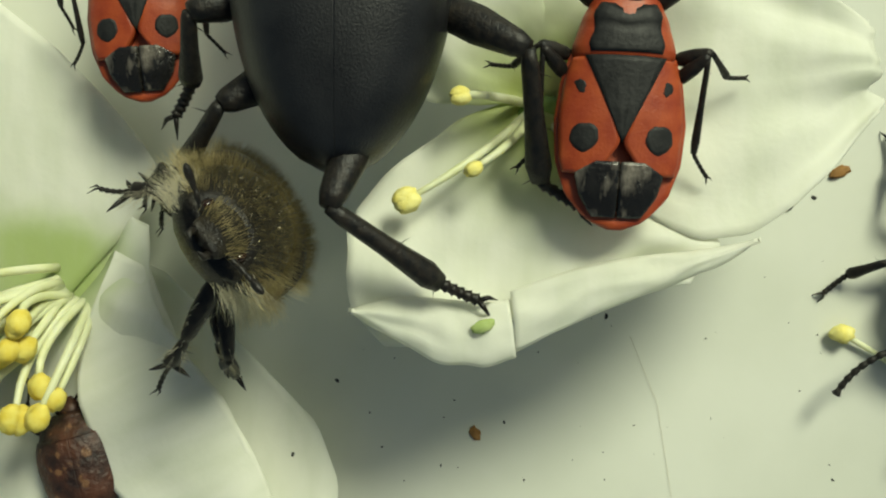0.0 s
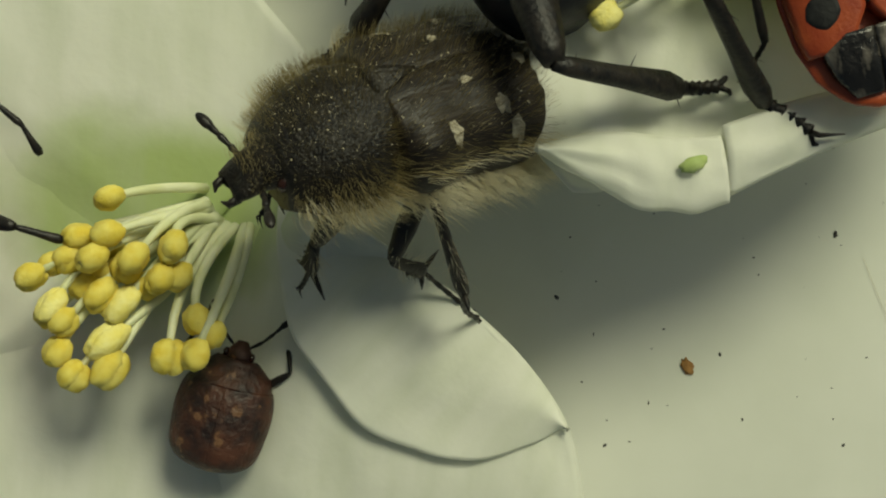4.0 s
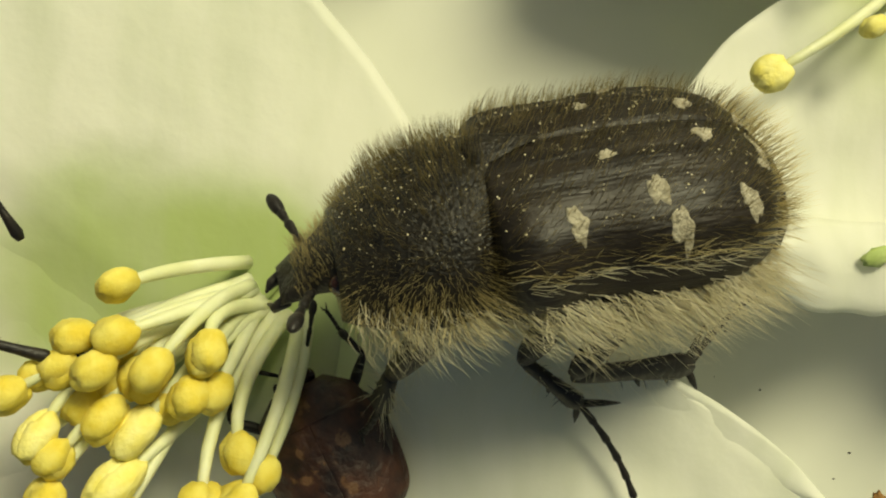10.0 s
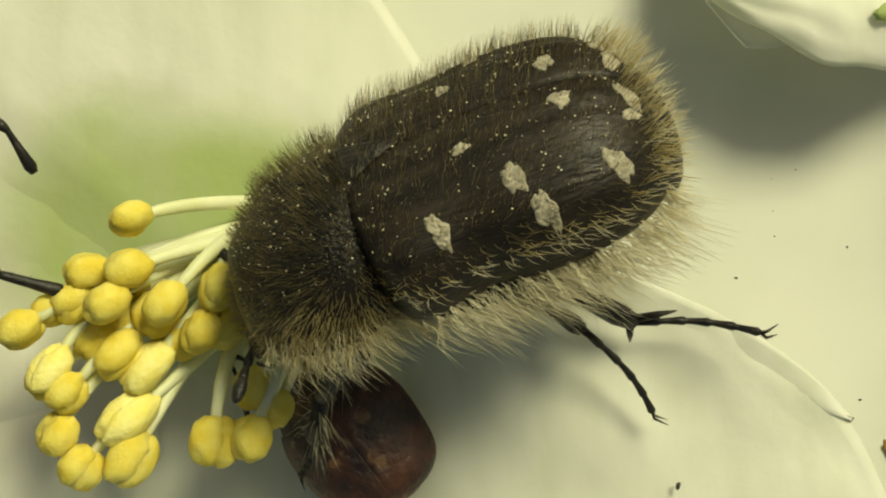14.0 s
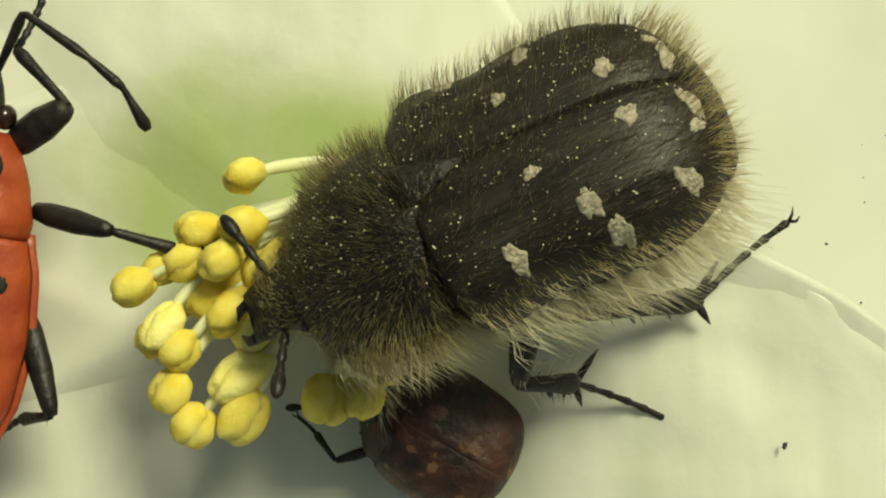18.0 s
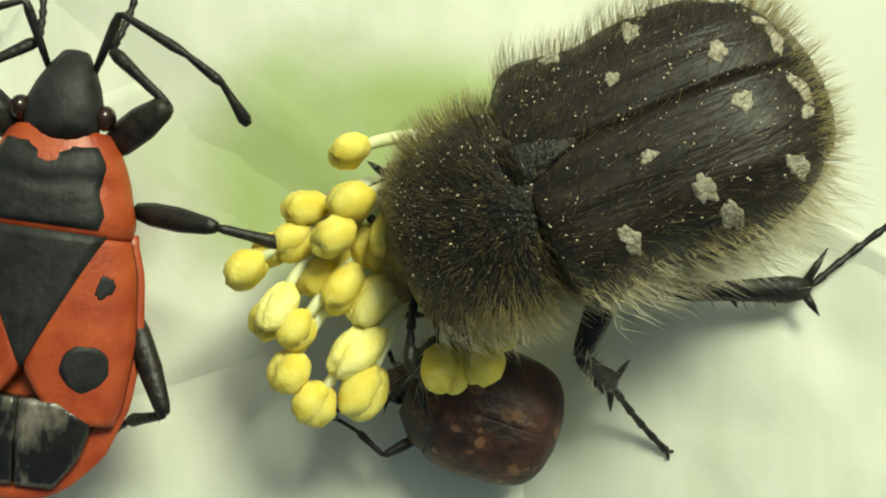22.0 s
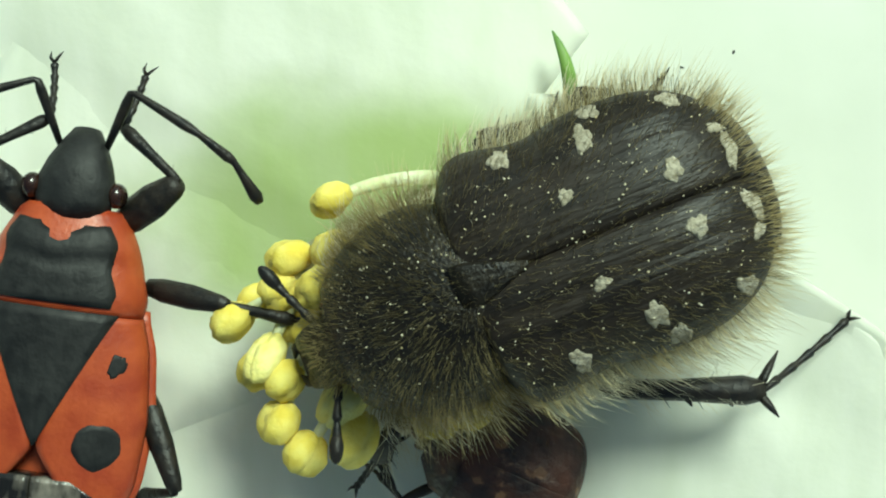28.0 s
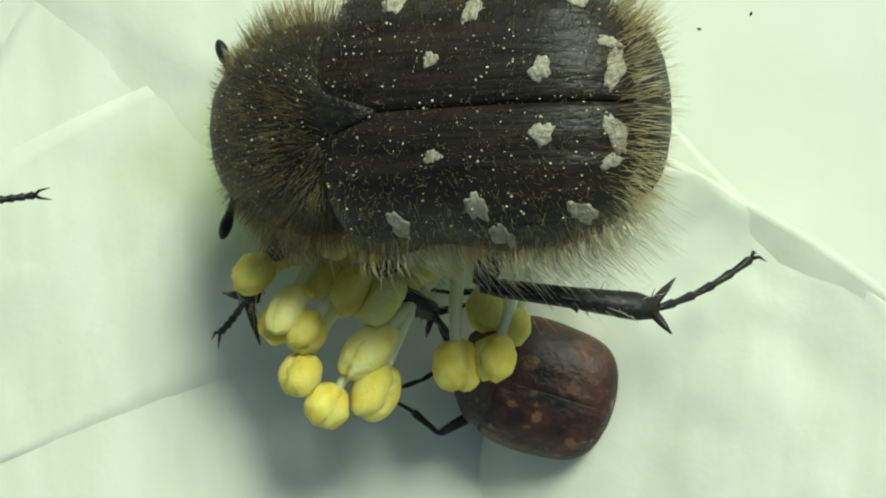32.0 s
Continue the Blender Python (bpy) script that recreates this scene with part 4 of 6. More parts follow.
def dark_beetle(name, label, length, width, mat, leg_r, grooves=0, legs=(), group="", ant=10, pro_w=0.8, tail=2.3):
    """A long dark beetle: wing cases, thorax shield, head, antennae and legs; x forward."""
    bt = thing(name, label, "beetle", group)
    L, W = length, width / 2
    H = W * 0.8
    z0 = W * 0.55
    def w(u):
        return W * max(.02, 1 - abs((u + .12 * L) / (.36 * L)) ** (tail if u < -.12 * L else 3.2)) ** .5
    for sg in (1, -1):
        rows = []
        for i in range(41):
            u = -.475 * L + .70 * L * i / 40
            ww = max(.03, w(u))
            hh = H * (ww / W) ** .7
            ring = []
            for q in [0, .12] + list(range(1, 19)) if not grooves else [k / 4 for k in range(73)]:
                v = ww * math.sin(q / 18 * math.pi / 2)
                g = .014 * W * math.cos(2 * math.pi * grooves * q / 18) * (1 if 0.5 < q < 16 else 0) if grooves else 0
                ring.append((u, sg * ((.01 if grooves else .001) * W + v * .99), z0 + hh * max(0, 1 - (v / ww) ** 2.4) ** .42 + g - (.03 if grooves else .0) * W * math.exp(-(v / (.04 * W)) ** 2)))
            ring += [(u, sg * ww * .93, z0 - .25 * W), (u, sg * .01 * W, z0 - .3 * W)]
            rows.append(ring)
        part("elytron", Shape().ring_loft(rows), mat, bt)
    sh = Shape().blob((-.1 * L, 0, z0 - .12 * W), (.33 * L, W * .86, .42 * W), 18, 13)
    part("abdomen", sh, mat, bt)
    sh = Shape()
    pw = W * pro_w
    rows = []
    for i in range(13):
        x = i / 12
        u = .2 * L + .17 * L * x
        ww = pw * along([0, .3, .7, 1], [.86, 1.0, .93, .62], x)
        hh = H * along([0, .4, 1], [.8, .86, .5], x)
        rows.append([(u, ww * math.cos(a), z0 + (hh if math.sin(a) > 0 else .35 * W) * math.sin(a) * .95) for a in (2 * math.pi * j / 22 for j in range(22))])
    part("pronotum", sh.ring_loft(rows), mat, bt)
    hw = pw * .55
    sh = Shape().tube([(.35 * L, 0, z0 + .2 * W), (.39 * L, 0, z0 + .2 * W), (.44 * L, 0, z0 + .12 * W), (.49 * L, 0, z0)], [hw * .8, hw, hw * .85, hw * .35], 16, .7)
    hd = part("head", sh, mat, bt)
    for sg in (1, -1):
        part("eye", Shape().blob((.41 * L, sg * hw * .92, z0 + .25 * W), (hw * .3, hw * .2, hw * .3), 12, 8), EYE, hd)
        if ant:
            p = [(.46 * L + .030 * L * i, sg * (hw * .7 + .026 * L * i - .0016 * L * i * i), z0 + .2 * W - .02 * W * i) for i in range(ant)]
            antenna(hd, p, leg_r * .5, LEG)
    limbs = []
    for i, js in enumerate(legs):
        limbs.append(jointed_leg(bt, js, (leg_r * 1.15, leg_r * .75, leg_r * .4), LEG, 1.0, 3, i, False))
    return bt, limbs


def brown_beetle():
    bt = thing("beetle", "small red-brown oval beetle, head down among the stamens", "beetle")
    def ww(u):
        return 1.72 * max(.02, 1 - abs((u + .15) / 1.98) ** (5.5 if u < -.15 else 2.8)) ** .5 * (1 - .05 * max(0, -u - .2))
    for sg in (1, -1):
        rows = []
        for i in range(31):
            u = -2.08 + 3.1 * i / 30
            w = ww(u)
            h = 1.25 * (w / 1.72) ** .8
            ring = [(u, sg * (.003 + w * math.sin(q / 12 * math.pi / 2)), .75 + h * math.cos(q / 12 * math.pi / 2) ** .8 - (.004 if q == 0 else 0)) for q in [0, .1] + list(range(1, 13))]
            rows.append(ring + [(u, sg * w * .9, .45), (u, sg * .015, .4)])
        part("elytron", Shape().ring_loft(rows), BROWN, bt)
    rows = []
    for i in range(11):
        x = i / 10
        u, w, h = .95 + .95 * x, along([0, .5, 1], [1.5, 1.35, .75], x), along([0, 1], [1.15, .5], x)
        rows.append([(u, w * math.cos(a), .78 + (h if math.sin(a) > 0 else .35) * math.sin(a)) for a in (2 * math.pi * j / 20 for j in range(20))])
    part("pronotum", Shape().ring_loft(rows), BROWN, bt)
    hd = part("head", Shape().tube([(1.8, 0, .75), (2.1, 0, .72), (2.5, 0, .6)], [.5, .48, .2], 14, .8), BROWN, bt)
    for sg in (1, -1):
        part("eye", Shape().blob((2.05, sg * .46, .85), (.16, .12, .16), 10, 7), EYE, hd)
        antenna(hd, [(2.35, sg * .3, .75), (2.7, sg * .7, .95), (3.1, sg * 1.0, 1.0), (3.4, sg * 1.2, .95)], .07, LEG, 1, (.22, .11, .11))
    for i, js in enumerate(([(1.1, 1.1, .6), (1.9, 1.9, .9), (2.7, 1.6, .6), (3.3, 1.5, .4)], [(.4, 1.1, .4), (.8, 1.5, .45), (-.2, 1.45, .3), (-.8, 1.3, .2)], [(-.6, .8, .35), (-.9, 1.2, .35), (-1.3, .9, .2), (-1.6, .7, .1)])):
        for m in (js, mirrored(js)):
            jointed_leg(bt, m, (.14, .10, .06), LEG, 1.0, 4, i)
    return bt


# ---- the place and its things ----
dish_floor()
flower_left, front_petal, petal_flap = flower_a()
flower_right = flower_b()
hairy, hairy_legs = hairy_beetle()

front = [(2.7, -.9, 1.3), (3.7, -2.1, 1.9), (4.65, -.75, 1.6), (5.8, -.95, 1.2)]
middle = [(1.5, -1.6, 1.2), (1.4, -3.4, 1.9), (1.25, -4.7, 1.5), (1.5, -5.7, 1.3)]
hind = [(-.6, -1.8, 1.2), (-2.5, -2.85, 1.7), (-2.9, -1.9, .6), (-3.6, -1.1, .3)]
fire_bug_left = fire_bug("orange-red and black bug, one leg resting on the anthers", [j for s in (front, middle, hind) for j in (s, mirrored(s))])
hind2 = [(.3, -1.8, 1.2), (1.1, -2.7, 2.0), (-2.0, -2.6, .8), (-2.7, -3.2, .2)]
fire_bug_right = fire_bug("orange-red and black bug with worn wing membrane, walking over petals", [j for s in (front, [(1.0, -1.7, 1.2), (1.2, -2.8, 2.0), (.6, -3.6, .8), (.7, -4.3, .3)], hind2) for j in (s, mirrored(s))])
fire_bug_far = fire_bug("orange-red and black bug crawling away over the dish", [j for s in (front, [(1.2, -1.7, 1.2), (1.2, -3.2, 2.0), (-.4, -3.4, .8), (-1.2, -3.1, .3)], hind2) for j in (s, mirrored(s))])

fire_bug_far.scale = (.8, .8, .8)
fire_bug_right.scale = (.89, .89, .89)

bl = [[(4.2, -2.6, 1.6), (6.0, -5.2, 2.6), (7.6, -6.6, .6), (9.4, -7.0, .2)], [(-3.6, -2.8, 1.8), (-5.4, -6.4, 3.0), (-9.6, -6.7, 1.0), (-10.4, -8.0, .6)], [(-6.6, -1.2, 1.6), (-10.6, 0.1, 2.6), (-12.5, -4.0, 1.2), (-12.9, -5.4, .9)]]
bl2 = [[(4.2, 2.6, 1.6), (6.0, 5.2, 2.6), (7.6, 6.6, .6), (9.4, 7.0, .2)], [(-3.6, 2.8, 1.6), (-4.4, 5.0, 2.4), (-6.6, 5.2, .8), (-7.6, 5.8, .3)], [(-6.0, 1.6, 1.4), (-7.4, 3.9, 2.4), (-9.4, 5.4, .8), (-10.2, 6.4, .3)]]
black_beetle, black_legs = dark_beetle("beetle", "large satin-black beetle with smooth wing cases, climbing over petals", 20, 7.6, BLACK, .55, 0, bl + bl2, tail=1.9)
small_legs = [[(2.2, -1.3, .9), (2.9, -2.9, 1.5), (3.9, -3.6, .5), (4.9, -3.9, .15)], [(.8, -1.6, .9), (.6, -3.4, 1.5), (-.6, -4.2, .5), (-1.3, -4.9, .15)], [(-.8, -1.5, .9), (-2.2, -3.2, 1.4), (-3.8, -3.8, .5), (-4.8, -4.2, .15)]]
small_legs += [mirrored(j) for j in small_legs]
striped_beetle, _ = dark_beetle("beetle", "black beetle with finely grooved wing cases, walking on the dish", 11, 5.0, BLACK, .3, 8, small_legs)
grey_beetle, _ = dark_beetle("beetle", "grey-brown narrow beetle, dusty, walking on the dish", 11, 3.6, GREY_BEETLE, .27, 4, small_legs, ant=5, pro_w=.86)
tucked = [[(2.2, -.9, .7), (2.5, -1.7, .7), (1.2, -1.5, .3), (.4, -1.2, .15)], [(.6, -1.1, .7), (.2, -1.8, .7), (-1.0, -1.5, .3), (-1.8, -1.2, .15)], [(-1, -1.1, .7), (-1.8, -1.7, .6), (-3.0, -1.3, .3), (-3.8, -1.0, .15)]]
long_beetle, _ = dark_beetle("beetle", "long dark beetle passing close above the petals", 11, 3.4, BLACK, .26, 0, tucked + [mirrored(j) for j in tucked])
brown = brown_beetle()
black_beetle.scale = (.89, .89, .89)
flower_right.scale = (.88, .88, .88)
brown.scale = (.86, .86, .86)


def crumb(x, y, z, size, kind, seed):
    rng = random.Random(seed)
    turn = Matrix.Rotation(rng.uniform(0, 6), 3, "Z")
    sh = Shape().blob((0, 0, 0), (size * .62, size * rng.uniform(.3, .45), size * .22), 12, 9, .55, turn)
    if size > .3:
        sh.blob((size * .3, size * .1, 0), (size * .3, size * .22, size * .18), 9, 7, .6, turn)
    ob = part("crumb", sh, CRUMB if kind == "o" else DIRT)
    tagged(ob, "brown crumb of dry plant matter" if kind == "o" else "tiny black crumb of dirt", "crumb", "crumbs")
    ob.location = (x * MM, y * MM, (z + size * .12) * MM)


for n, (x, y, z, s, kd) in enumerate([(13.59, -4.2, 0.0, 0.42, 'o'), (25.44, 4.49, 0.0, 0.5, 'd'), (26.4, 4.7, 0.0, 0.16, 'd'), (18.56, 0.22, 0.0, 0.17, 'd'), (12.31, -5.42, 0.0, 0.09, 'd'), (10.85, -6.83, 0.0, 0.11, 'd'), (14.7, -3.79, 0.0, 0.1, 'd'), (7.5, -3.88, 0.0, 0.1, 'd'), (6.01, -3.69, 0.0, 0.1, 'd'), (6.82, -4.8, 0.0, 0.5, 'd'), (27.36, 5.67, 0.0, 0.6, 'o'), (29.5, 5.45, 0.0, 0.35, 'o'), (30.14, 3.96, 0.0, 0.4, 'o'), (15.45, -5.97, 0.0, 0.08, 'd'), (18.82, -6.83, 0.0, 0.1, 'd'), (21.17, -6.83, 0.0, 0.14, 'o'), (16.19, -8.96, 0.0, 0.07, 'd'), (12.69, -9.18, 0.0, 0.07, 'd'), (23.54, -7.72, 0.0, 0.18, 'o'), (25.53, -7.64, 0.0, 0.2, 'o'), (27.11, -5.97, 0.0, 0.1, 'd'), (5.96, 4.44, 0.0, 0.08, 'd'), (4.62, 4.19, 0.0, 0.08, 'd'), (3.34, 3.64, 0.0, 0.09, 'd'), (7.3, -4.2, 4.75, 0.12, 'd'), (8.8, -1.7, 4.7, 0.12, 'd'), (9.9, -2.8, 4.6, 0.07, 'd')]):
    crumb(x, y, z, s, kd, n)


# a green crumb on the turned-up petal, and a stamen and a fibre lying in the dish
green_crumb = tagged(part("crumb", Shape().blob((0, 0, 0), (.36, .2, .12), 14, 10, .3), CRUMB_GREEN), "small green plant crumb on the petal", "crumb", "crumbs")
sepal_tip = part("sepal", Shape().tube([(.16, -1.25, -.25), (.14, -.8, 0), (.08, -.4, .06), (-.02, 0, 0), (-.12, .3, -.08)], [.17, .17, .14, .09, .02], 12, .6), GREEN)
tagged(sepal_tip, "pointed green sepal tip poking up between petals", "sepal")
loose = thing("stamen", "loose yellow stamen lying in the dish", "stamen")
LX, LY = 27.357, -0.412
part("anther", Shape().blob((LX, LY, .42), (.45, .36, .36), 14, 10, .3), ANTHER_PALE, loose)
part("filament", Shape().tube([(LX, LY, .35), (LX + 1.2, LY - .7, .3), (LX + 2.6, LY - 1.7, .12), (LX + 3.6, LY - 2.9, .12)], [.12, .11, .1, .08], 8), FILAMENT, loose)
fibre = Shape().tube([(19.453, -0.527, 0.06), (20.476, -3.087, 0.06), (21.052, -6.926, 0.06), (20.562, -10.338, 0.06)], [.006] * 4, 6)
tagged(part("fibre", fibre, FIBRE), "thin pale plant fibre lying in the dish", "fibre")

dust = Shape()
dust_rng = random.Random(77)
for _ in range(60):
    r = dust_rng.uniform(.012, .032)
    dust.blob((dust_rng.uniform(9, 27), dust_rng.uniform(-14, 4), r * .4), (r * dust_rng.uniform(.8, 1.8), r, r * .6), 6, 5, .4)
tagged(part("dust", dust, DIRT), "fine dark specks of dirt strewn over the dish", "dust", kind="stuff")


# ---- what moves ----
def motions():
    walk(hairy, [
        (0, mm(5.85, 3.37, 6.80, -149.3, -83.1, -0.0)),
        (0.5, mm(5.98, 2.98, 6.80, -165.6, -85.2, 14.0)),
        (1, mm(6.18, 2.67, 6.80, 135.7, -86.3, 71.6)),
        (1.5, mm(6.19, 1.88, 6.80, 97.8, -77.4, 111.8)),
        (2, mm(6.00, 1.12, 6.80, 94.5, -70.2, 115.0)),
        (2.5, mm(6.89, 1.57, 6.80, 61.1, -49.0, 172.6)),
        (3, mm(6.26, 2.67, 6.80, 33.3, -30.3, -163.0)),
        (3.5, mm(6.52, 2.09, 8.00, 33.1, -29.9, -165.3)),
        (4, mm(5.73, 3.61, 8.00, 32.6, -30.0, -161.1)),
        (4.5, mm(5.75, 3.88, 8.00, 35.9, -31.3, -159.4)),
        (6.5, mm(4.91, 4.60, 7.81, 25.7, -52.2, -116.9)),
        (7, mm(5.38, 3.33, 7.73, 39.3, -59.7, -150.5)),
        (7.5, mm(5.56, 3.01, 7.69, 65.2, -55.8, -172.5)),
        (8, mm(5.68, 3.09, 7.59, 51.6, -45.2, -164.0)),
        (8.5, mm(5.89, 2.85, 7.51, 53.8, -33.3, -172.1)),
        (9, mm(5.76, 2.87, 7.94, 47.3, -24.7, -167.5)),
        (9.5, mm(5.87, 2.85, 7.84, 52.4, -18.1, -172.0)),
        (10, mm(5.95, 3.02, 7.55, 51.3, -8.7, -172.0)),
        (10.5, mm(5.70, 2.89, 7.59, 44.4, -3.3, -172.4)),
        (11, mm(5.78, 3.08, 7.44, 51.3, -5.1, -167.5)),
        (11.5, mm(6.06, 3.36, 7.54, 40.5, -0.6, -172.5)),
        (12, mm(6.11, 3.44, 7.49, 39.7, -0.0, -168.0)),
        (12.5, mm(5.84, 3.09, 7.74, 40.9, 2.0, -165.9)),
        (13, mm(4.10, 2.70, 8.13, 43.6, 2.9, -153.9)),
        (13.5, mm(3.75, 2.65, 7.91, 40.9, 5.2, -157.7)),
        (14, mm(3.60, 2.25, 8.10, 43.9, 4.9, -159.2)),
        (14.5, mm(3.82, 2.85, 7.59, 41.9, 0.2, -156.2)),
        (16.5, mm(2.58, 2.00, 7.99, 29.4, 7.2, -150.9)),
        (17, mm(2.46, 1.68, 8.27, 30.1, 3.5, -153.8)),
        (17.5, mm(2.40, 1.61, 7.94, 26.6, 6.1, -155.7)),
        (18, mm(2.31, 1.52, 8.10, 28.0, 4.2, -156.1)),
        (18.5, mm(2.26, 1.50, 7.93, 23.2, 4.3, -155.0)),
        (19, mm(2.18, 1.56, 8.09, 21.8, -1.9, -160.3)),
        (19.5, mm(2.19, 1.41, 7.82, 20.7, 3.5, -161.2)),
        (20, mm(2.12, 1.32, 7.76, 20.2, 3.2, -161.5)),
        (20.5, mm(2.19, 1.23, 7.74, 19.7, 3.5, -161.3)),
        (21, mm(2.09, 1.18, 7.69, 20.5, 2.2, -161.6)),
        (21.5, mm(2.11, 1.18, 7.53, 19.7, 3.4, -161.7)),
        (22, mm(2.15, 1.15, 7.54, 19.7, 3.3, -161.6)),
        (22.5, mm(2.19, 1.14, 7.54, 19.0, 2.8, -161.0)),
        (23, mm(2.24, 1.15, 7.57, 18.8, 3.1, -160.3)),
        (23.5, mm(2.36, 1.19, 7.61, 18.0, 2.7, -161.0)),
        (24, mm(2.41, 1.27, 7.65, 17.7, 3.1, -162.6)),
        (24.5, mm(2.22, 0.97, 7.68, 16.9, 3.1, -164.6)),
        (25, mm(2.07, 0.86, 7.93, 17.4, -0.4, -165.5)),
        (25.5, mm(2.17, 0.97, 7.72, 15.2, 2.9, -165.0)),
        (27.5, mm(1.81, 0.59, 7.81, 8.8, 2.8, -163.2)),
        (28, mm(1.35, 0.21, 7.94, 5.6, 2.2, -163.6)),
        (28.5, mm(0.06, -0.20, 7.99, 5.6, 1.9, -156.0)),
        (29, mm(-0.47, -0.11, 7.97, 5.1, 1.6, -154.8)),
        (29.5, mm(-0.74, 0.34, 8.01, 4.1, 1.4, -161.0)),
        (30, mm(-0.62, 0.65, 8.04, 3.0, 1.4, -167.8)),
        (30.5, mm(-0.69, 0.71, 8.07, 2.7, 2.6, -170.9)),
        (31, mm(-0.59, 1.04, 7.94, 1.8, 4.5, -174.0)),
        (31.5, mm(-0.42, 1.61, 8.20, 0.0, 10.1, 179.2)),
        (32, mm(-1.15, 1.60, 8.77, 0.6, 17.8, 175.3)),
    ])
    walk(black_beetle, [
        (0, mm(9.49, 13.51, 8.40, 0.0, 0.0, 88.9)),
        (1, mm(8.78, 10.72, 8.40, 0.0, 0.0, 92.2)),
        (2, mm(8.85, 12.73, 8.40, 0.0, 0.0, 90.0)),
        (3, mm(8.89, 13.1, 7.40, 0.0, 0.0, 93.1)),
        (4, mm(8.22, 13.7, 7.40, 0.0, 0.0, 88.0)),
        (4.5, mm(7.69, 13.6, 7.40, 0.0, 0.0, 89.0)),
        (6.5, mm(6.27, 13.06, 4.50, 0.0, 0.0, 93.9)),
        (7, mm(6.04, 14.51, 4.50, 0.0, 0.0, 94.0)),
        (8, mm(5.70, 15.50, 2.50, 0.0, 0.0, 94.1)),
        (8.5, mm(6.10, 18.40, 2.50, 0.0, 0.0, 94.0)),
        (9, mm(6.29, 21.61, 2.50, 0.0, 0.0, 93.8)),
        (11, mm(6.78, 24.10, 2.50, 0.0, 0.0, 93.8)),
        (32, mm(6.78, 24.10, 2.50, 0.0, 0.0, 93.8)),
    ])
    walk(fire_bug_right, [
        (0, mm(17.62, 7.49, 9.10, 0.0, 0.0, 86.9)),
        (0.5, mm(17.06, 6.65, 9.10, 0.0, 0.0, 88.3)),
        (1, mm(16.40, 8.57, 9.10, 0.0, 0.0, 114.2)),
        (2, mm(16.18, 9.05, 9.10, 0.0, 0.0, 98.5)),
        (3, mm(15.47, 8.12, 9.10, 0.0, 0.0, 98.5)),
        (4, mm(15.32, 7.33, 9.10, 0.0, 0.0, 106.7)),
        (4.5, mm(15.43, 6.90, 9.10, 0.0, 0.0, 106.7)),
        (6.5, mm(14.48, 7.20, 4.70, 0.0, 0.0, 78.7)),
        (8, mm(14.34, 6.63, 4.70, 0.0, 0.0, 73.3)),
        (9, mm(13.94, 5.90, 4.70, 0.0, 0.0, 68.2)),
        (9.5, mm(15.60, 5.31, 4.70, 0.0, 0.0, 68.2)),
        (12, mm(19.83, 5.56, 4.70, 0.0, 0.0, 90.0)),
        (32, mm(19.83, 5.56, 4.70, 0.0, 0.0, 90.0)),
    ])
    walk(fire_bug_far, [
        (0, mm(2.29, 11.38, 4.60, 0.0, 0.0, 94.3)),
        (0.5, mm(2.23, 13.30, 4.60, 0.0, 0.0, 97.8)),
        (1, mm(1.95, 14.94, 4.60, 0.0, 0.0, 101.3)),
        (2, mm(1.97, 16.66, 4.60, 0.0, 0.0, 101.3)),
        (32, mm(1.97, 16.66, 4.60, 0.0, 0.0, 101.3)),
    ])
    walk(fire_bug_left, [
        (0, mm(-10.24, -0.39, 4.50, 0.0, 0.0, 79.4)),
        (20, mm(-10.24, -0.39, 4.50, 0.0, 0.0, 79.4)),
        (20.5, mm(-10.51, -0.46, 4.50, 0.0, 0.0, 79.0)),
        (21, mm(-10.45, -0.52, 4.50, 0.0, 0.0, 78.7)),
        (21.5, mm(-10.44, -0.53, 4.50, 0.0, 0.0, 78.3)),
        (22, mm(-10.36, -0.54, 4.50, 0.0, 0.0, 78.0)),
        (22.5, mm(-10.33, -0.55, 4.50, 0.0, 0.0, 77.7)),
        (23, mm(-10.34, -0.74, 4.50, 0.0, 0.0, 77.3)),
        (23.5, mm(-10.18, -0.61, 4.50, 0.0, 0.0, 77.0)),
        (24, mm(-10.23, -0.55, 4.50, 0.0, 0.0, 76.6)),
        (24.5, mm(-10.24, -0.60, 4.50, 0.0, 0.0, 76.3)),
        (25, mm(-10.21, -0.58, 4.50, 0.0, 0.0, 76.0)),
        (25.5, mm(-10.25, -0.58, 4.50, 0.0, 0.0, 76.0)),
        (27.5, mm(-9.97, -0.92, 4.50, 0.0, 0.0, 76.0)),
        (28, mm(-9.89, -0.95, 4.50, 0.0, 0.0, 76.0)),
        (28.5, mm(-9.76, -0.77, 4.50, 0.0, 0.0, 76.0)),
        (29, mm(-9.89, -0.97, 4.50, 0.0, 0.0, 76.0)),
        (29.5, mm(-10.66, -0.91, 4.50, 0.0, 0.0, 76.0)),
        (30, mm(-10.36, -1.07, 4.50, 0.0, 0.0, 76.0)),
        (30.5, mm(-10.44, -0.90, 4.50, 0.0, 0.0, 76.0)),
        (31, mm(-10.45, -0.83, 4.50, 0.0, 0.0, 76.0)),
        (31.5, mm(-10.87, -0.69, 4.50, 0.0, 0.0, 76.0)),
        (32, mm(-16.5, 1.0, 4.50, 0.0, 0.0, 78.3)),
    ])
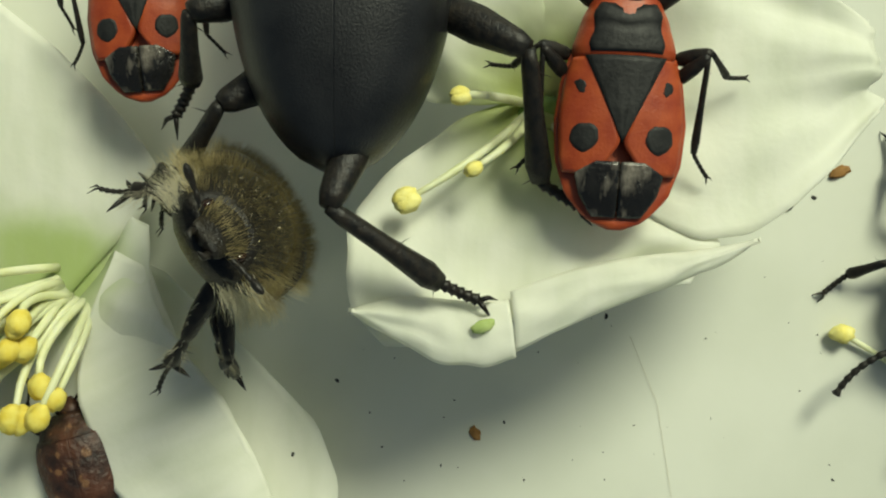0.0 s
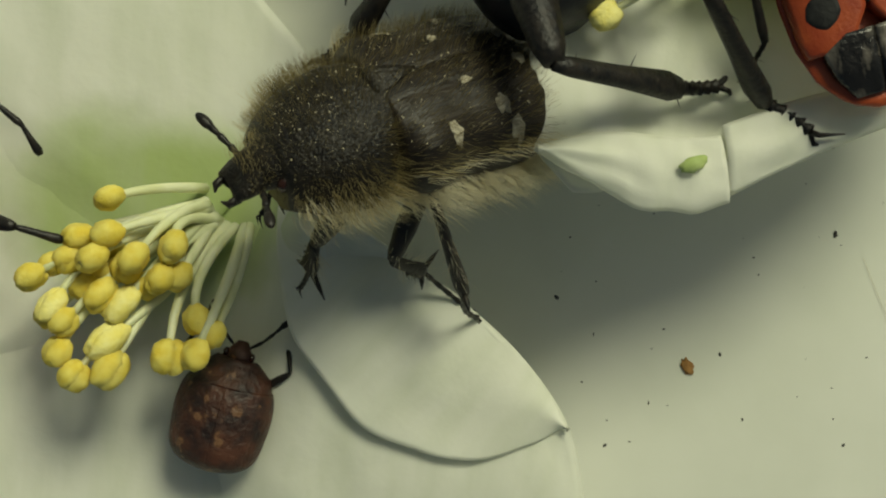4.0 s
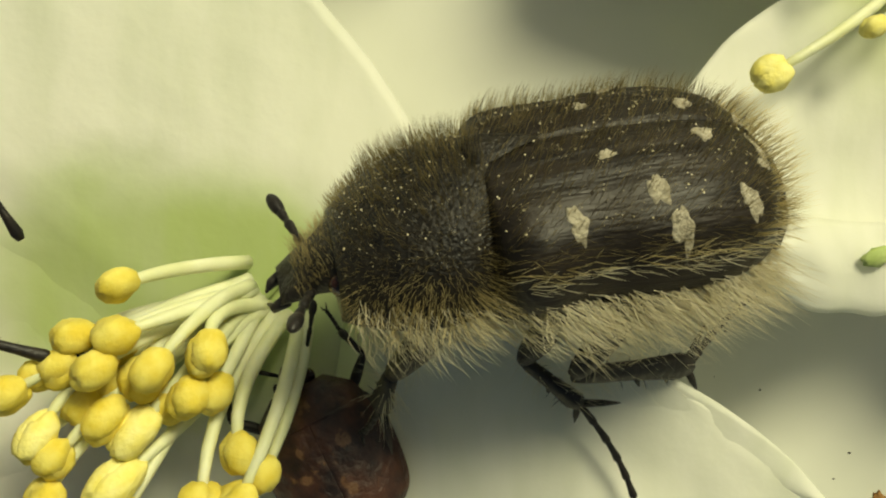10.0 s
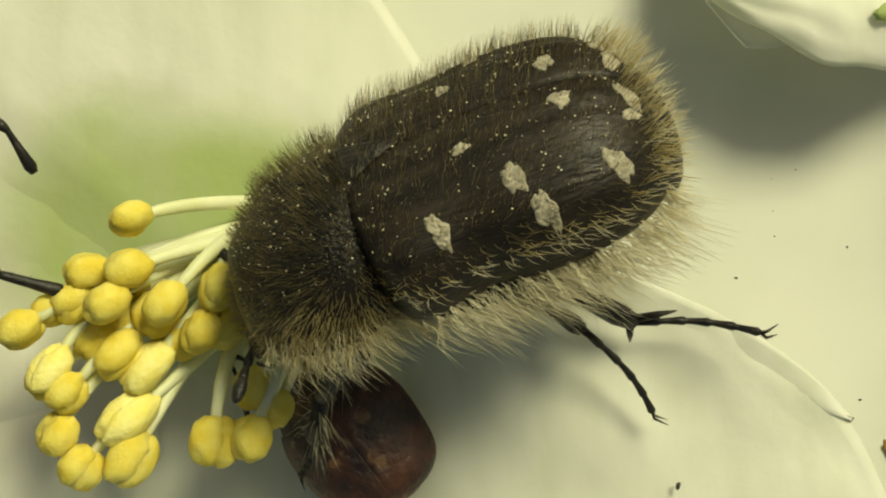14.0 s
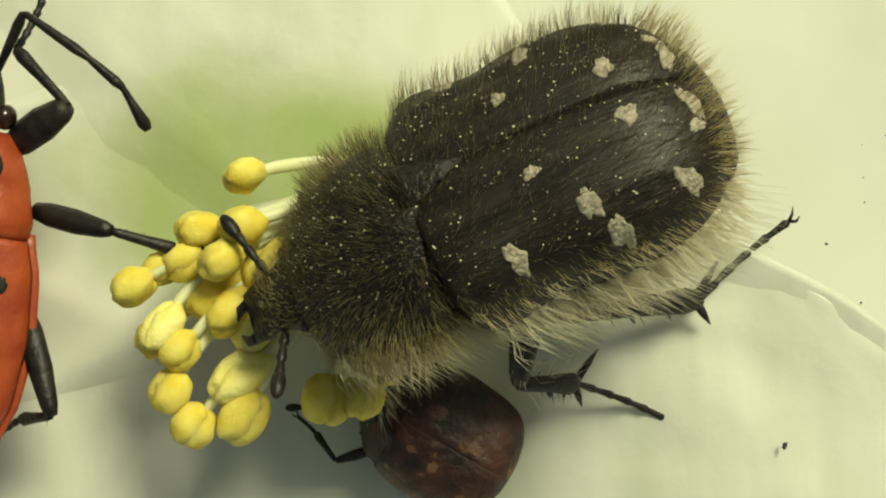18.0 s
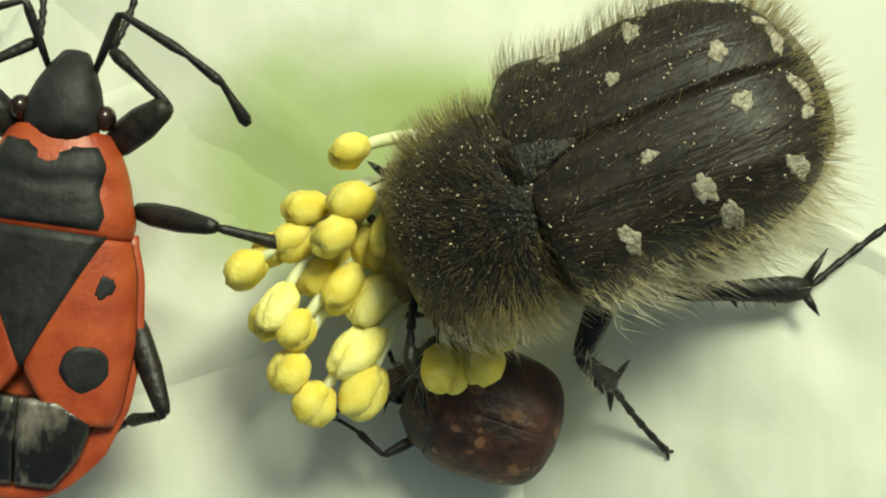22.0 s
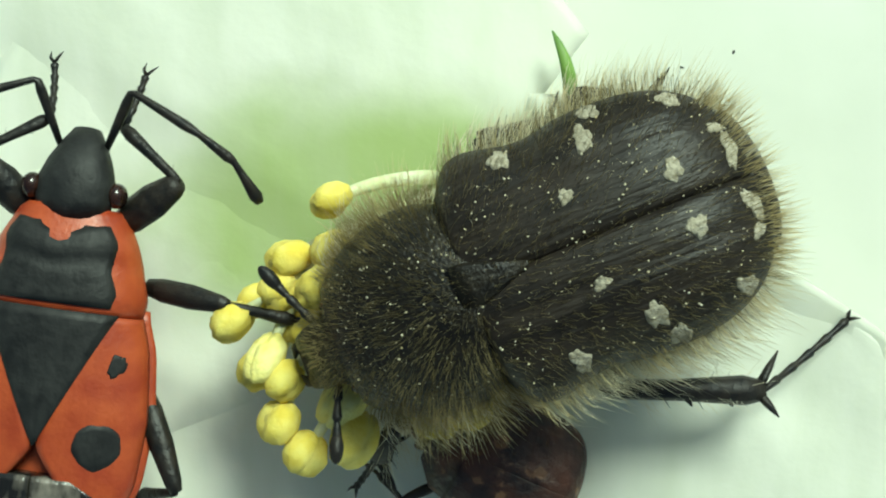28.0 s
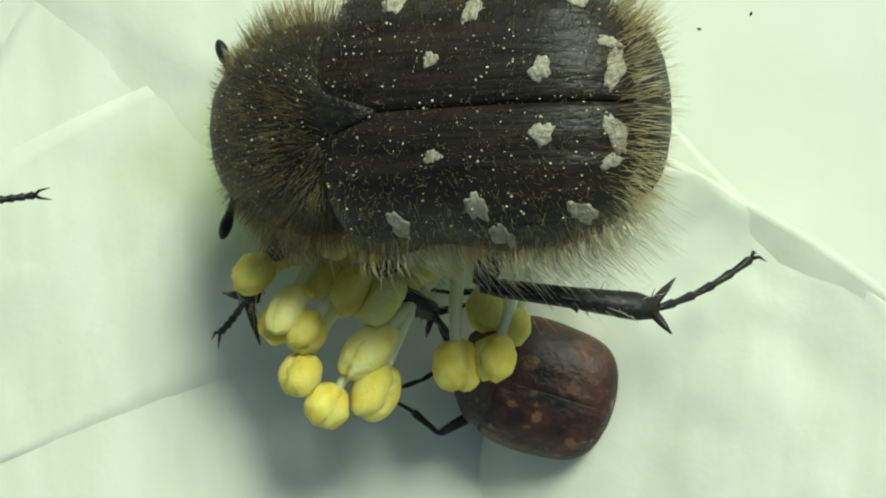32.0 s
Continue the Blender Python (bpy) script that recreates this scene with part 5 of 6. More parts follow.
    walk(striped_beetle, [
        (0, mm(32.6, 3.2, 0.10, 0.0, 0.0, -122.0)),
        (0.5, mm(33.29, -2.25, 0.10, 0.0, 0.0, -122.0)),
        (1, mm(28.6, -7.9, 0.10, 0.0, 0.0, -72.9)),
        (1.2, mm(28.78, -8.00, 0.10, 0.0, 0.0, -90.0)),
        (1.5, mm(30.30, -7.98, 0.10, 0.0, 0.0, -142.1)),
        (1.7, mm(30.30, -6.73, 0.10, 0.0, 0.0, -201.8)),
        (1.9, mm(30.51, -4.48, 0.10, 0.0, 0.0, -233.1)),
        (2, mm(30.81, -4.16, 0.10, 0.0, 0.0, -233.1)),
        (2.1, mm(29.16, -9.16, 0.10, 0.0, 0.0, -160.0)),
        (2.3, mm(30.28, -6.68, 0.10, 0.0, 0.0, -213.7)),
        (2.5, mm(35.44, -0.17, 0.10, 0.0, 0.0, -231.3)),
        (3, mm(42.42, 7.16, 0.10, 0.0, 0.0, -270.0)),
        (32, mm(42.42, 7.16, 0.10, 0.0, 0.0, -270.0)),
    ])
    walk(grey_beetle, [
        (0, mm(28.91, -18.67, 0.10, 0.0, 0.0, 95.7)),
        (1.3, mm(29.56, -16.13, 0.10, 0.0, 0.0, 95.7)),
        (1.6, mm(28.45, -12.55, 0.10, 0.0, 0.0, 95.7)),
        (1.8, mm(26.23, -9.68, 0.10, 0.0, 0.0, 101.3)),
        (2, mm(26.44, -6.60, 0.10, 0.0, 0.0, 100.1)),
        (2.1, mm(27.00, -4.34, 0.10, 0.0, 0.0, 98.1)),
        (2.3, mm(29.96, -2.26, 0.10, 0.0, 0.0, 90.0)),
        (2.5, mm(32.91, -2.60, 0.10, 0.0, 0.0, 90.0)),
        (3, mm(36.49, -4.94, 0.10, 0.0, 0.0, 90.0)),
        (11.4, mm(17.65, -4.31, 0.10, 0.0, 0.0, 153.4)),
        (11.8, mm(14.26, -3.00, 0.10, 0.0, 0.0, 146.3)),
        (12, mm(12.64, -2.20, 0.10, 0.0, 0.0, 149.0)),
        (12.2, mm(14.03, -3.67, 0.10, 0.0, 0.0, 174.3)),
        (12.5, mm(19.35, -5.02, 0.10, 0.0, 0.0, 196.7)),
        (13, mm(22.97, -4.50, 0.10, 0.0, 0.0, 180.0)),
        (14, mm(22.24, -2.55, 0.10, 0.0, 0.0, 116.6)),
        (14.4, mm(14.13, -1.95, 0.10, 0.0, 0.0, 95.7)),
        (14.5, mm(13.95, -1.73, 0.10, 0.0, 0.0, 95.7)),
        (16.5, mm(17.51, 3.84, 0.10, 0.0, 0.0, 90.0)),
        (32, mm(17.51, 3.84, 0.10, 0.0, 0.0, 90.0)),
    ])
    walk(brown, [
        (0, mm(-0.06, -4.45, 3.40, 0.0, 0.0, 104.0)),
        (1, mm(0.05, -5.33, 3.40, 0.0, 0.0, 98.1)),
        (2, mm(-0.02, -5.38, 3.40, 0.0, 0.0, 96.0)),
        (3, mm(-0.95, -5.89, 3.40, 0.0, 0.0, 81.5)),
        (4, mm(-1.17, -5.14, 3.40, 0.0, 0.0, 74.1)),
        (4.5, mm(-1.21, -5.04, 3.40, 0.0, 0.0, 75.3)),
        (6.5, mm(0.11, -1.81, 3.40, 0.0, 0.0, 114.4)),
        (8, mm(0.26, -1.55, 3.40, 0.0, 0.0, 115.5)),
        (9.5, mm(0.08, -2.13, 3.40, 0.0, 0.0, 116.6)),
        (11, mm(0.11, -2.39, 3.40, 0.0, 0.0, 116.6)),
        (13, mm(0.69, -2.63, 3.40, 0.0, 0.0, 119.1)),
        (14, mm(0.31, -3.19, 3.40, 0.0, 0.0, 126.9)),
        (17, mm(-0.10, -3.64, 3.40, 0.0, 0.0, 138.8)),
        (18, mm(-0.11, -4.05, 3.40, 0.0, 0.0, 149.5)),
        (21, mm(-1.45, -4.11, 3.40, 0.0, 0.0, 152.5)),
        (22, mm(-1.71, -4.18, 3.40, 0.0, 0.0, 156.7)),
        (25, mm(-1.18, -4.39, 3.40, 0.0, 0.0, 150.0)),
        (28, mm(-1.09, -4.50, 3.40, 0.0, 0.0, 150.0)),
        (30, mm(-0.89, -4.37, 3.40, 0.0, 0.0, 155.6)),
        (31, mm(-0.75, -4.01, 3.40, 0.0, 0.0, 160.0)),
        (32, mm(-0.76, -3.82, 3.40, 0.0, 0.0, 156.5)),
    ])
    walk(long_beetle, [
        (0, mm(60.11, -35.52, 7.90, 0.0, 0.0, 180.0)),
        (29.5, mm(24.05, -24.02, 7.90, 0.0, 0.0, 174.0)),
        (30, mm(5.97, -10.57, 7.90, 0.0, 0.0, 168.3)),
        (30.5, mm(-5.30, -4.82, 7.90, 0.0, 0.0, 179.7)),
        (31, mm(-5.85, -5.28, 7.90, 0.0, 0.0, 185.3)),
        (31.5, mm(-16.59, -8.90, 7.90, 0.0, 0.0, 190.7)),
        (32, mm(-20.23, -11.28, 7.90, 0.0, 0.0, 190.7)),
    ])
    walk(flower_left, [
        (0, mm(0.70, 0.20, 0.00, 0.0, 0.0, 0.0)),
        (1, mm(0.70, 0.00, 0.00, 0.0, 0.0, 0.0)),
        (2, mm(0.70, -0.20, 0.00, 0.0, 0.0, 0.0)),
        (3, mm(0.40, -0.30, 0.00, 0.0, 0.0, 0.0)),
        (4, mm(0.00, -0.30, 0.00, 0.0, 0.0, 0.0)),
        (4.5, mm(0.00, -0.20, 0.00, 0.0, 0.0, 0.0)),
        (6.5, mm(0.00, 0.00, 0.00, 0.0, 0.0, 0.0)),
        (32, mm(0.00, 0.00, 0.00, 0.0, 0.0, 0.0)),
    ])
    walk(flower_right, [
        (0, mm(1.58, -0.63, 5.19, 0.0, 0.0, 0.0)),
        (1, mm(1.64, 0.22, 5.19, 0.0, 0.0, 0.0)),
        (2, mm(1.62, -0.05, 5.19, 0.0, 0.0, 0.0)),
        (3, mm(1.41, 0.01, 5.19, 0.0, 0.0, 0.0)),
        (4, mm(-0.16, 0.82, 5.19, 0.0, 0.0, 0.0)),
        (4.5, mm(-0.71, 0.82, 5.19, 0.0, 0.0, 0.0)),
        (6.5, mm(-0.71, 0.32, 1.09, 0.0, 0.0, 0.0)),
        (8, mm(-0.86, 0.52, 1.09, 0.0, 0.0, 0.0)),
        (9, mm(-0.61, 0.76, 1.09, 0.0, 0.0, 0.0)),
        (11, mm(-0.26, 1.12, 1.09, 0.0, 0.0, 0.0)),
        (13, mm(0.09, 1.22, 1.09, 0.0, 0.0, 0.0)),
        (13.3, mm(0.09, 1.42, 1.09, 0.0, 0.0, 0.0)),
        (14, mm(0.29, 5.12, -0.91, 0.0, 0.0, 0.0)),
        (14.5, mm(0.59, 6.32, -0.91, 0.0, 0.0, 0.0)),
        (16.5, mm(7.99, 15.92, -0.91, 0.0, 0.0, 0.0)),
        (18, mm(14.99, 22.92, -0.91, 0.0, 0.0, 0.0)),
        (32, mm(14.99, 22.92, -0.91, 0.0, 0.0, 0.0)),
    ])
    walk(sepal_tip, [
        (0, mm(1.25, 2.90, 1.50)),
        (27, mm(1.25, 2.90, 1.50)),
        (27.5, mm(1.10, 4.05, 3.60)),
        (27.8, mm(1.15, 4.40, 3.75)),
        (28.2, mm(1.22, 4.60, 3.75)),
        (28.6, mm(1.25, 2.90, 3.20)),
        (29.2, mm(1.25, 2.90, 1.50)),
        (32, mm(1.25, 2.90, 1.50)),
    ])
    walk(green_crumb, [
        (0, mm(13.59, 0.45, 9.59, 0.0, 0.0, 20.0)),
        (1, mm(13.65, 1.30, 9.59, 0.0, 0.0, 20.0)),
        (2, mm(13.63, 1.03, 9.59, 0.0, 0.0, 20.0)),
        (3, mm(13.42, 1.09, 9.59, 0.0, 0.0, 20.0)),
        (4, mm(11.85, 1.90, 9.59, 0.0, 0.0, 20.0)),
        (4.5, mm(11.30, 1.90, 9.59, 0.0, 0.0, 20.0)),
        (6.5, mm(11.30, 1.40, 5.49, 0.0, 0.0, 20.0)),
        (8, mm(11.15, 1.60, 5.49, 0.0, 0.0, 20.0)),
        (9, mm(11.40, 1.84, 5.49, 0.0, 0.0, 20.0)),
        (11, mm(11.75, 2.20, 5.49, 0.0, 0.0, 20.0)),
        (13, mm(12.10, 2.30, 5.49, 0.0, 0.0, 20.0)),
        (13.3, mm(12.10, 2.50, 5.49, 0.0, 0.0, 20.0)),
        (14, mm(12.30, 6.20, 3.49, 0.0, 0.0, 20.0)),
        (14.5, mm(12.60, 7.40, 3.49, 0.0, 0.0, 20.0)),
        (16.5, mm(20.00, 17.00, 3.49, 0.0, 0.0, 20.0)),
        (18, mm(27.00, 24.00, 3.49, 0.0, 0.0, 20.0)),
        (32, mm(27.00, 24.00, 3.49, 0.0, 0.0, 20.0)),
    ])
    walk(front_petal, [
        (0, mm(-1.21, 0.74, 0.00, 0.0, 0.0, -26.0)),
        (1, mm(-1.05, 0.59, 0.00, 0.0, 0.0, -22.0)),
        (2, mm(-0.92, 0.49, 0.00, 0.0, 0.0, -19.0)),
        (2.5, mm(-0.70, 0.33, 0.00, 0.0, 0.0, -14.0)),
        (3, mm(-0.46, 0.19, 0.00, 0.0, 0.0, -9.0)),
        (4, mm(-0.41, 0.17, 0.00, 0.0, 0.0, -8.0)),
        (4.5, mm(-0.38, 0.16, 0.00, 0.0, 0.0, -7.5)),
        (6.5, mm(-0.26, 0.10, 0.00, 0.0, 0.0, -5.0)),
        (8, mm(-0.10, 0.04, 0.00, 0.0, 0.0, -2.0)),
        (9, mm(0.00, 0.00, 0.00, 0.0, 0.0, 0.0)),
        (11, mm(0.43, -0.11, 0.00, 0.0, 0.0, 8.0)),
        (13, mm(0.48, -0.12, 0.00, 0.0, 0.0, 9.0)),
        (14, mm(0.37, -0.10, 0.00, 0.0, 0.0, 7.0)),
        (17, mm(0.43, -0.11, 0.00, 0.0, 0.0, 8.0)),
        (18.5, mm(0.16, -0.05, 0.00, 0.0, 0.0, 3.0)),
        (20, mm(0.00, 0.00, 0.00, 0.0, 0.0, 0.0)),
        (25, mm(-0.21, 0.08, 0.00, 0.0, 0.0, -4.0)),
        (28, mm(-0.41, 0.17, 0.00, 0.0, 0.0, -8.0)),
        (29, mm(-0.51, 0.22, 0.00, 0.0, 0.0, -10.0)),
        (32, mm(-0.51, 0.22, 0.00, 0.0, 0.0, -10.0)),
    ])
    walk(petal_flap, [
        (0, mm(*FOLD_AT, 0, 0, FOLD_TURN)),
        (4.5, mm(*FOLD_AT, 0, 0, FOLD_TURN)),
        (6.5, mm(*FOLD_AT, 10, 0, FOLD_TURN)),
        (9, mm(*FOLD_AT, 24, 0, FOLD_TURN)),
        (32, mm(*FOLD_AT, 30, 0, FOLD_TURN)),
    ])
    walk(hairy_legs['hind_left'], [
        (0, mm(-0.09, 1.16, -1.29, 7.4, 3.3, -14.7)),
        (2, mm(-0.09, 1.16, -1.29, -3.6, 11.3, 16.9)),
        (3, mm(-0.09, 1.16, -1.29, 32.0, -69.0, -41.3)),
        (4, mm(-0.09, 1.16, -1.29, 11.6, -52.5, -27.7)),
        (7, mm(-0.09, 1.16, -1.29, -2.7, -33.3, -7.8)),
        (8, mm(-0.09, 1.16, -1.29, -9.9, -26.3, 4.9)),
        (9, mm(-0.09, 1.16, -1.29, -1.5, -34.4, 18.5)),
        (10, mm(-0.09, 1.16, -1.29, -58.2, -4.0, 16.2)),
        (11, mm(-0.09, 1.16, -1.29, 4.2, -57.3, 97.5)),
        (12, mm(-0.09, 1.16, -1.29, -18.7, -25.7, 40.7)),
        (13, mm(-0.09, 1.16, -1.29, -78.6, -28.7, -53.4)),
        (14, mm(-0.09, 1.16, -1.29, -73.0, -26.9, -39.0)),
        (17, mm(-0.09, 1.16, -1.29, -45.7, -15.1, -2.9)),
        (18, mm(-0.09, 1.16, -1.29, -40.4, -10.2, -2.6)),
        (19, mm(-0.09, 1.16, -1.29, -25.8, 0.5, -5.1)),
        (20, mm(-0.09, 1.16, -1.29, -21.1, -2.8, -3.4)),
        (21, mm(-0.09, 1.16, -1.29, -24.5, 3.6, -7.0)),
        (22, mm(-0.09, 1.16, -1.29, -19.3, -0.0, -7.7)),
        (23, mm(-0.09, 1.16, -1.29, -19.2, 3.5, -6.0)),
        (24, mm(-0.09, 1.16, -1.29, -14.0, -3.5, -5.0)),
        (25, mm(-0.09, 1.16, -1.29, -0.5, -0.5, 0.6)),
        (28, mm(-0.09, 1.16, -1.29, 18.8, -5.1, -4.9)),
        (30, mm(-0.09, 1.16, -1.29, 37.1, 13.7, 6.6)),
        (31, mm(-0.09, 1.16, -1.29, 36.3, 11.6, 6.9)),
        (32, mm(-0.09, 1.16, -1.29, 38.0, -22.6, 11.3)),
    ])
    walk(hairy_legs['mid_left'], [
        (0, mm(1.46, 1.29, -1.29, 31.5, 29.0, 56.8)),
        (2, mm(1.46, 1.29, -1.29, 3.6, 55.0, 54.9)),
        (3, mm(1.46, 1.29, -1.29, -41.4, -20.2, 75.7)),
        (4, mm(1.46, 1.29, -1.29, -28.4, 31.6, 4.1)),
        (7, mm(1.46, 1.29, -1.29, -7.3, 47.3, 36.3)),
        (8, mm(1.46, 1.29, -1.29, -8.4, 45.6, 36.7)),
        (9, mm(1.46, 1.29, -1.29, -56.6, 19.6, -25.6)),
        (10, mm(1.46, 1.29, -1.29, -57.9, 25.5, -57.7)),
        (11, mm(1.46, 1.29, -1.29, -61.3, 16.4, -50.0)),
        (12, mm(1.46, 1.29, -1.29, -42.9, 29.7, -40.2)),
        (13, mm(1.46, 1.29, -1.29, -70.0, 23.1, -78.5)),
        (14, mm(1.46, 1.29, -1.29, -74.5, 15.9, -98.2)),
        (17, mm(1.46, 1.29, -1.29, -27.3, 17.4, 24.6)),
        (18, mm(1.46, 1.29, -1.29, -19.8, 19.7, 16.7)),
        (19, mm(1.46, 1.29, -1.29, -8.7, 18.1, 5.5)),
        (20, mm(1.46, 1.29, -1.29, -10.8, -31.5, 17.7)),
        (21, mm(1.46, 1.29, -1.29, 4.7, 5.8, -5.3)),
        (22, mm(1.46, 1.29, -1.29, -10.2, -11.5, 19.3)),
        (23, mm(1.46, 1.29, -1.29, 6.8, 6.6, -5.4)),
        (24, mm(1.46, 1.29, -1.29, -2.4, 0.5, -0.4)),
        (25, mm(1.46, 1.29, -1.29, -11.1, -9.4, -18.7)),
        (28, mm(1.46, 1.29, -1.29, 3.6, -16.0, -26.7)),
        (30, mm(1.46, 1.29, -1.29, 7.1, -5.4, -8.4)),
        (32, mm(1.46, 1.29, -1.29, 9.9, 3.6, 8.9)),
    ])
    walk(hairy_legs['front_left'], [
        (0, mm(3.61, 1.03, -1.20, 42.3, 55.2, 62.5)),
        (2, mm(3.61, 1.03, -1.20, -57.0, 61.1, -42.0)),
        (3, mm(3.61, 1.03, -1.20, -8.1, 47.1, -16.0)),
        (4, mm(3.61, 1.03, -1.20, -27.7, 39.7, -28.7)),
        (7, mm(3.61, 1.03, -1.20, 71.6, 77.3, 96.4)),
        (8, mm(3.61, 1.03, -1.20, -52.6, 64.7, -36.9)),
        (9, mm(3.61, 1.03, -1.20, -58.6, 63.9, -57.7)),
        (10, mm(3.61, 1.03, -1.20, -30.9, 23.0, -20.3)),
        (11, mm(3.61, 1.03, -1.20, -22.0, 14.5, -18.4)),
        (12, mm(3.61, 1.03, -1.20, 3.2, 9.8, 3.2)),
        (13, mm(3.61, 1.03, -1.20, -7.2, 12.4, -23.5)),
        (14, mm(3.61, 1.03, -1.20, -3.4, 12.0, -9.2)),
        (17, mm(3.61, 1.03, -1.20, -8.9, 20.1, -5.2)),
        (19, mm(3.61, 1.03, -1.20, -7.9, 2.0, -6.8)),
        (21, mm(3.61, 1.03, -1.20, 1.1, -7.2, -5.8)),
        (23, mm(3.61, 1.03, -1.20, 1.6, -8.5, -3.1)),
        (24, mm(3.61, 1.03, -1.20, 20.3, -37.9, 6.0)),
        (25, mm(3.61, 1.03, -1.20, -0.9, -1.6, 1.9)),
        (28, mm(3.61, 1.03, -1.20, 8.7, -3.8, 4.5)),
        (30, mm(3.61, 1.03, -1.20, 6.3, -0.4, 10.3)),
        (32, mm(3.61, 1.03, -1.20, 21.6, -23.2, 16.9)),
    ])
    walk(hairy_legs['front_right'], [
        (0, mm(3.70, -1.12, -1.12, -32.6, 38.4, -70.5)),
        (2, mm(3.70, -1.12, -1.12, -31.8, 16.5, -71.9)),
        (3, mm(3.70, -1.12, -1.12, 17.2, 33.2, 4.8)),
        (4, mm(3.70, -1.12, -1.12, 30.6, 32.7, 22.0)),
        (7, mm(3.70, -1.12, -1.12, 83.9, 66.0, 28.3)),
        (8, mm(3.70, -1.12, -1.12, 28.8, 70.5, 1.8)),
        (9.5, mm(3.70, -1.12, -1.12, -0.4, 8.6, -7.6)),
        (11, mm(3.70, -1.12, -1.12, -7.6, -18.8, 5.7)),
        (14, mm(3.70, -1.12, -1.12, 6.1, -13.2, 28.5)),
        (18, mm(3.70, -1.12, -1.12, -5.4, -19.6, 13.6)),
        (19, mm(3.70, -1.12, -1.12, -3.2, -6.4, -0.4)),
        (21, mm(3.70, -1.12, -1.12, -7.3, -19.2, 7.5)),
        (23, mm(3.70, -1.12, -1.12, -9.4, -22.4, 7.6)),
        (25, mm(3.70, -1.12, -1.12, 0.9, -7.4, 9.8)),
        (28, mm(3.70, -1.12, -1.12, 2.4, -1.9, 6.5)),
        (30, mm(3.70, -1.12, -1.12, 20.1, -4.2, 38.5)),
        (32, mm(3.70, -1.12, -1.12, 4.6, -25.1, 50.0)),
    ])
    walk(black_legs[1], [
        (0, mm(-3.74, -2.68, 1.87, -7.9, -2.2, 0.4)),
        (0.5, mm(-3.13, -1.87, 1.93, -18.5, -11.1, 9.4)),
        (1, mm(-3.31, -1.51, 1.85, -22.9, -13.8, 14.8)),
        (1.5, mm(-3.97, -2.21, 2.04, -28.2, -19.2, 12.3)),
        (2, mm(-5.17, -2.55, 2.11, -35.2, -24.1, 9.3)),
        (2.5, mm(-5.92, -2.69, 2.29, -46.3, -26.6, 10.4)),
        (3, mm(-5.52, -2.29, 2.88, -53.2, -31.6, 12.5)),
        (32, mm(-5.52, -2.29, 2.88, -53.2, -31.6, 12.5)),
    ])
    walk(black_legs[2], [
        (0, mm(-7.03, -1.14, 2.05, 11.6, 7.7, -3.5)),
        (0.5, mm(-6.20, -0.02, 0.78, -57.7, 12.9, 26.4)),
        (1, mm(-5.86, 0.23, 0.64, -51.5, 12.5, 35.1)),
        (1.5, mm(-6.66, 0.11, 1.10, -53.8, 6.8, 35.3)),
        (2, mm(-6.77, -0.14, 1.54, -44.4, -3.1, 25.4)),
        (2.5, mm(-7.19, -0.51, 1.47, -38.9, 3.7, 17.6)),
        (3, mm(-6.57, -0.53, 1.91, -38.4, 5.2, 9.4)),
        (4, mm(-6.87, 0.92, 3.41, 20.7, 2.0, 28.5)),
        (4.5, mm(-6.60, -1.20, 1.60, -10.3, 13.0, 14.0)),
        (7, mm(-6.60, -1.20, 1.60, -10.0, 12.7, 30.0)),
        (8, mm(-6.60, -1.20, 1.60, -10.0, 12.7, 62.0)),
        (32, mm(-6.60, -1.20, 1.60, -10.0, 12.7, 62.0)),
    ])
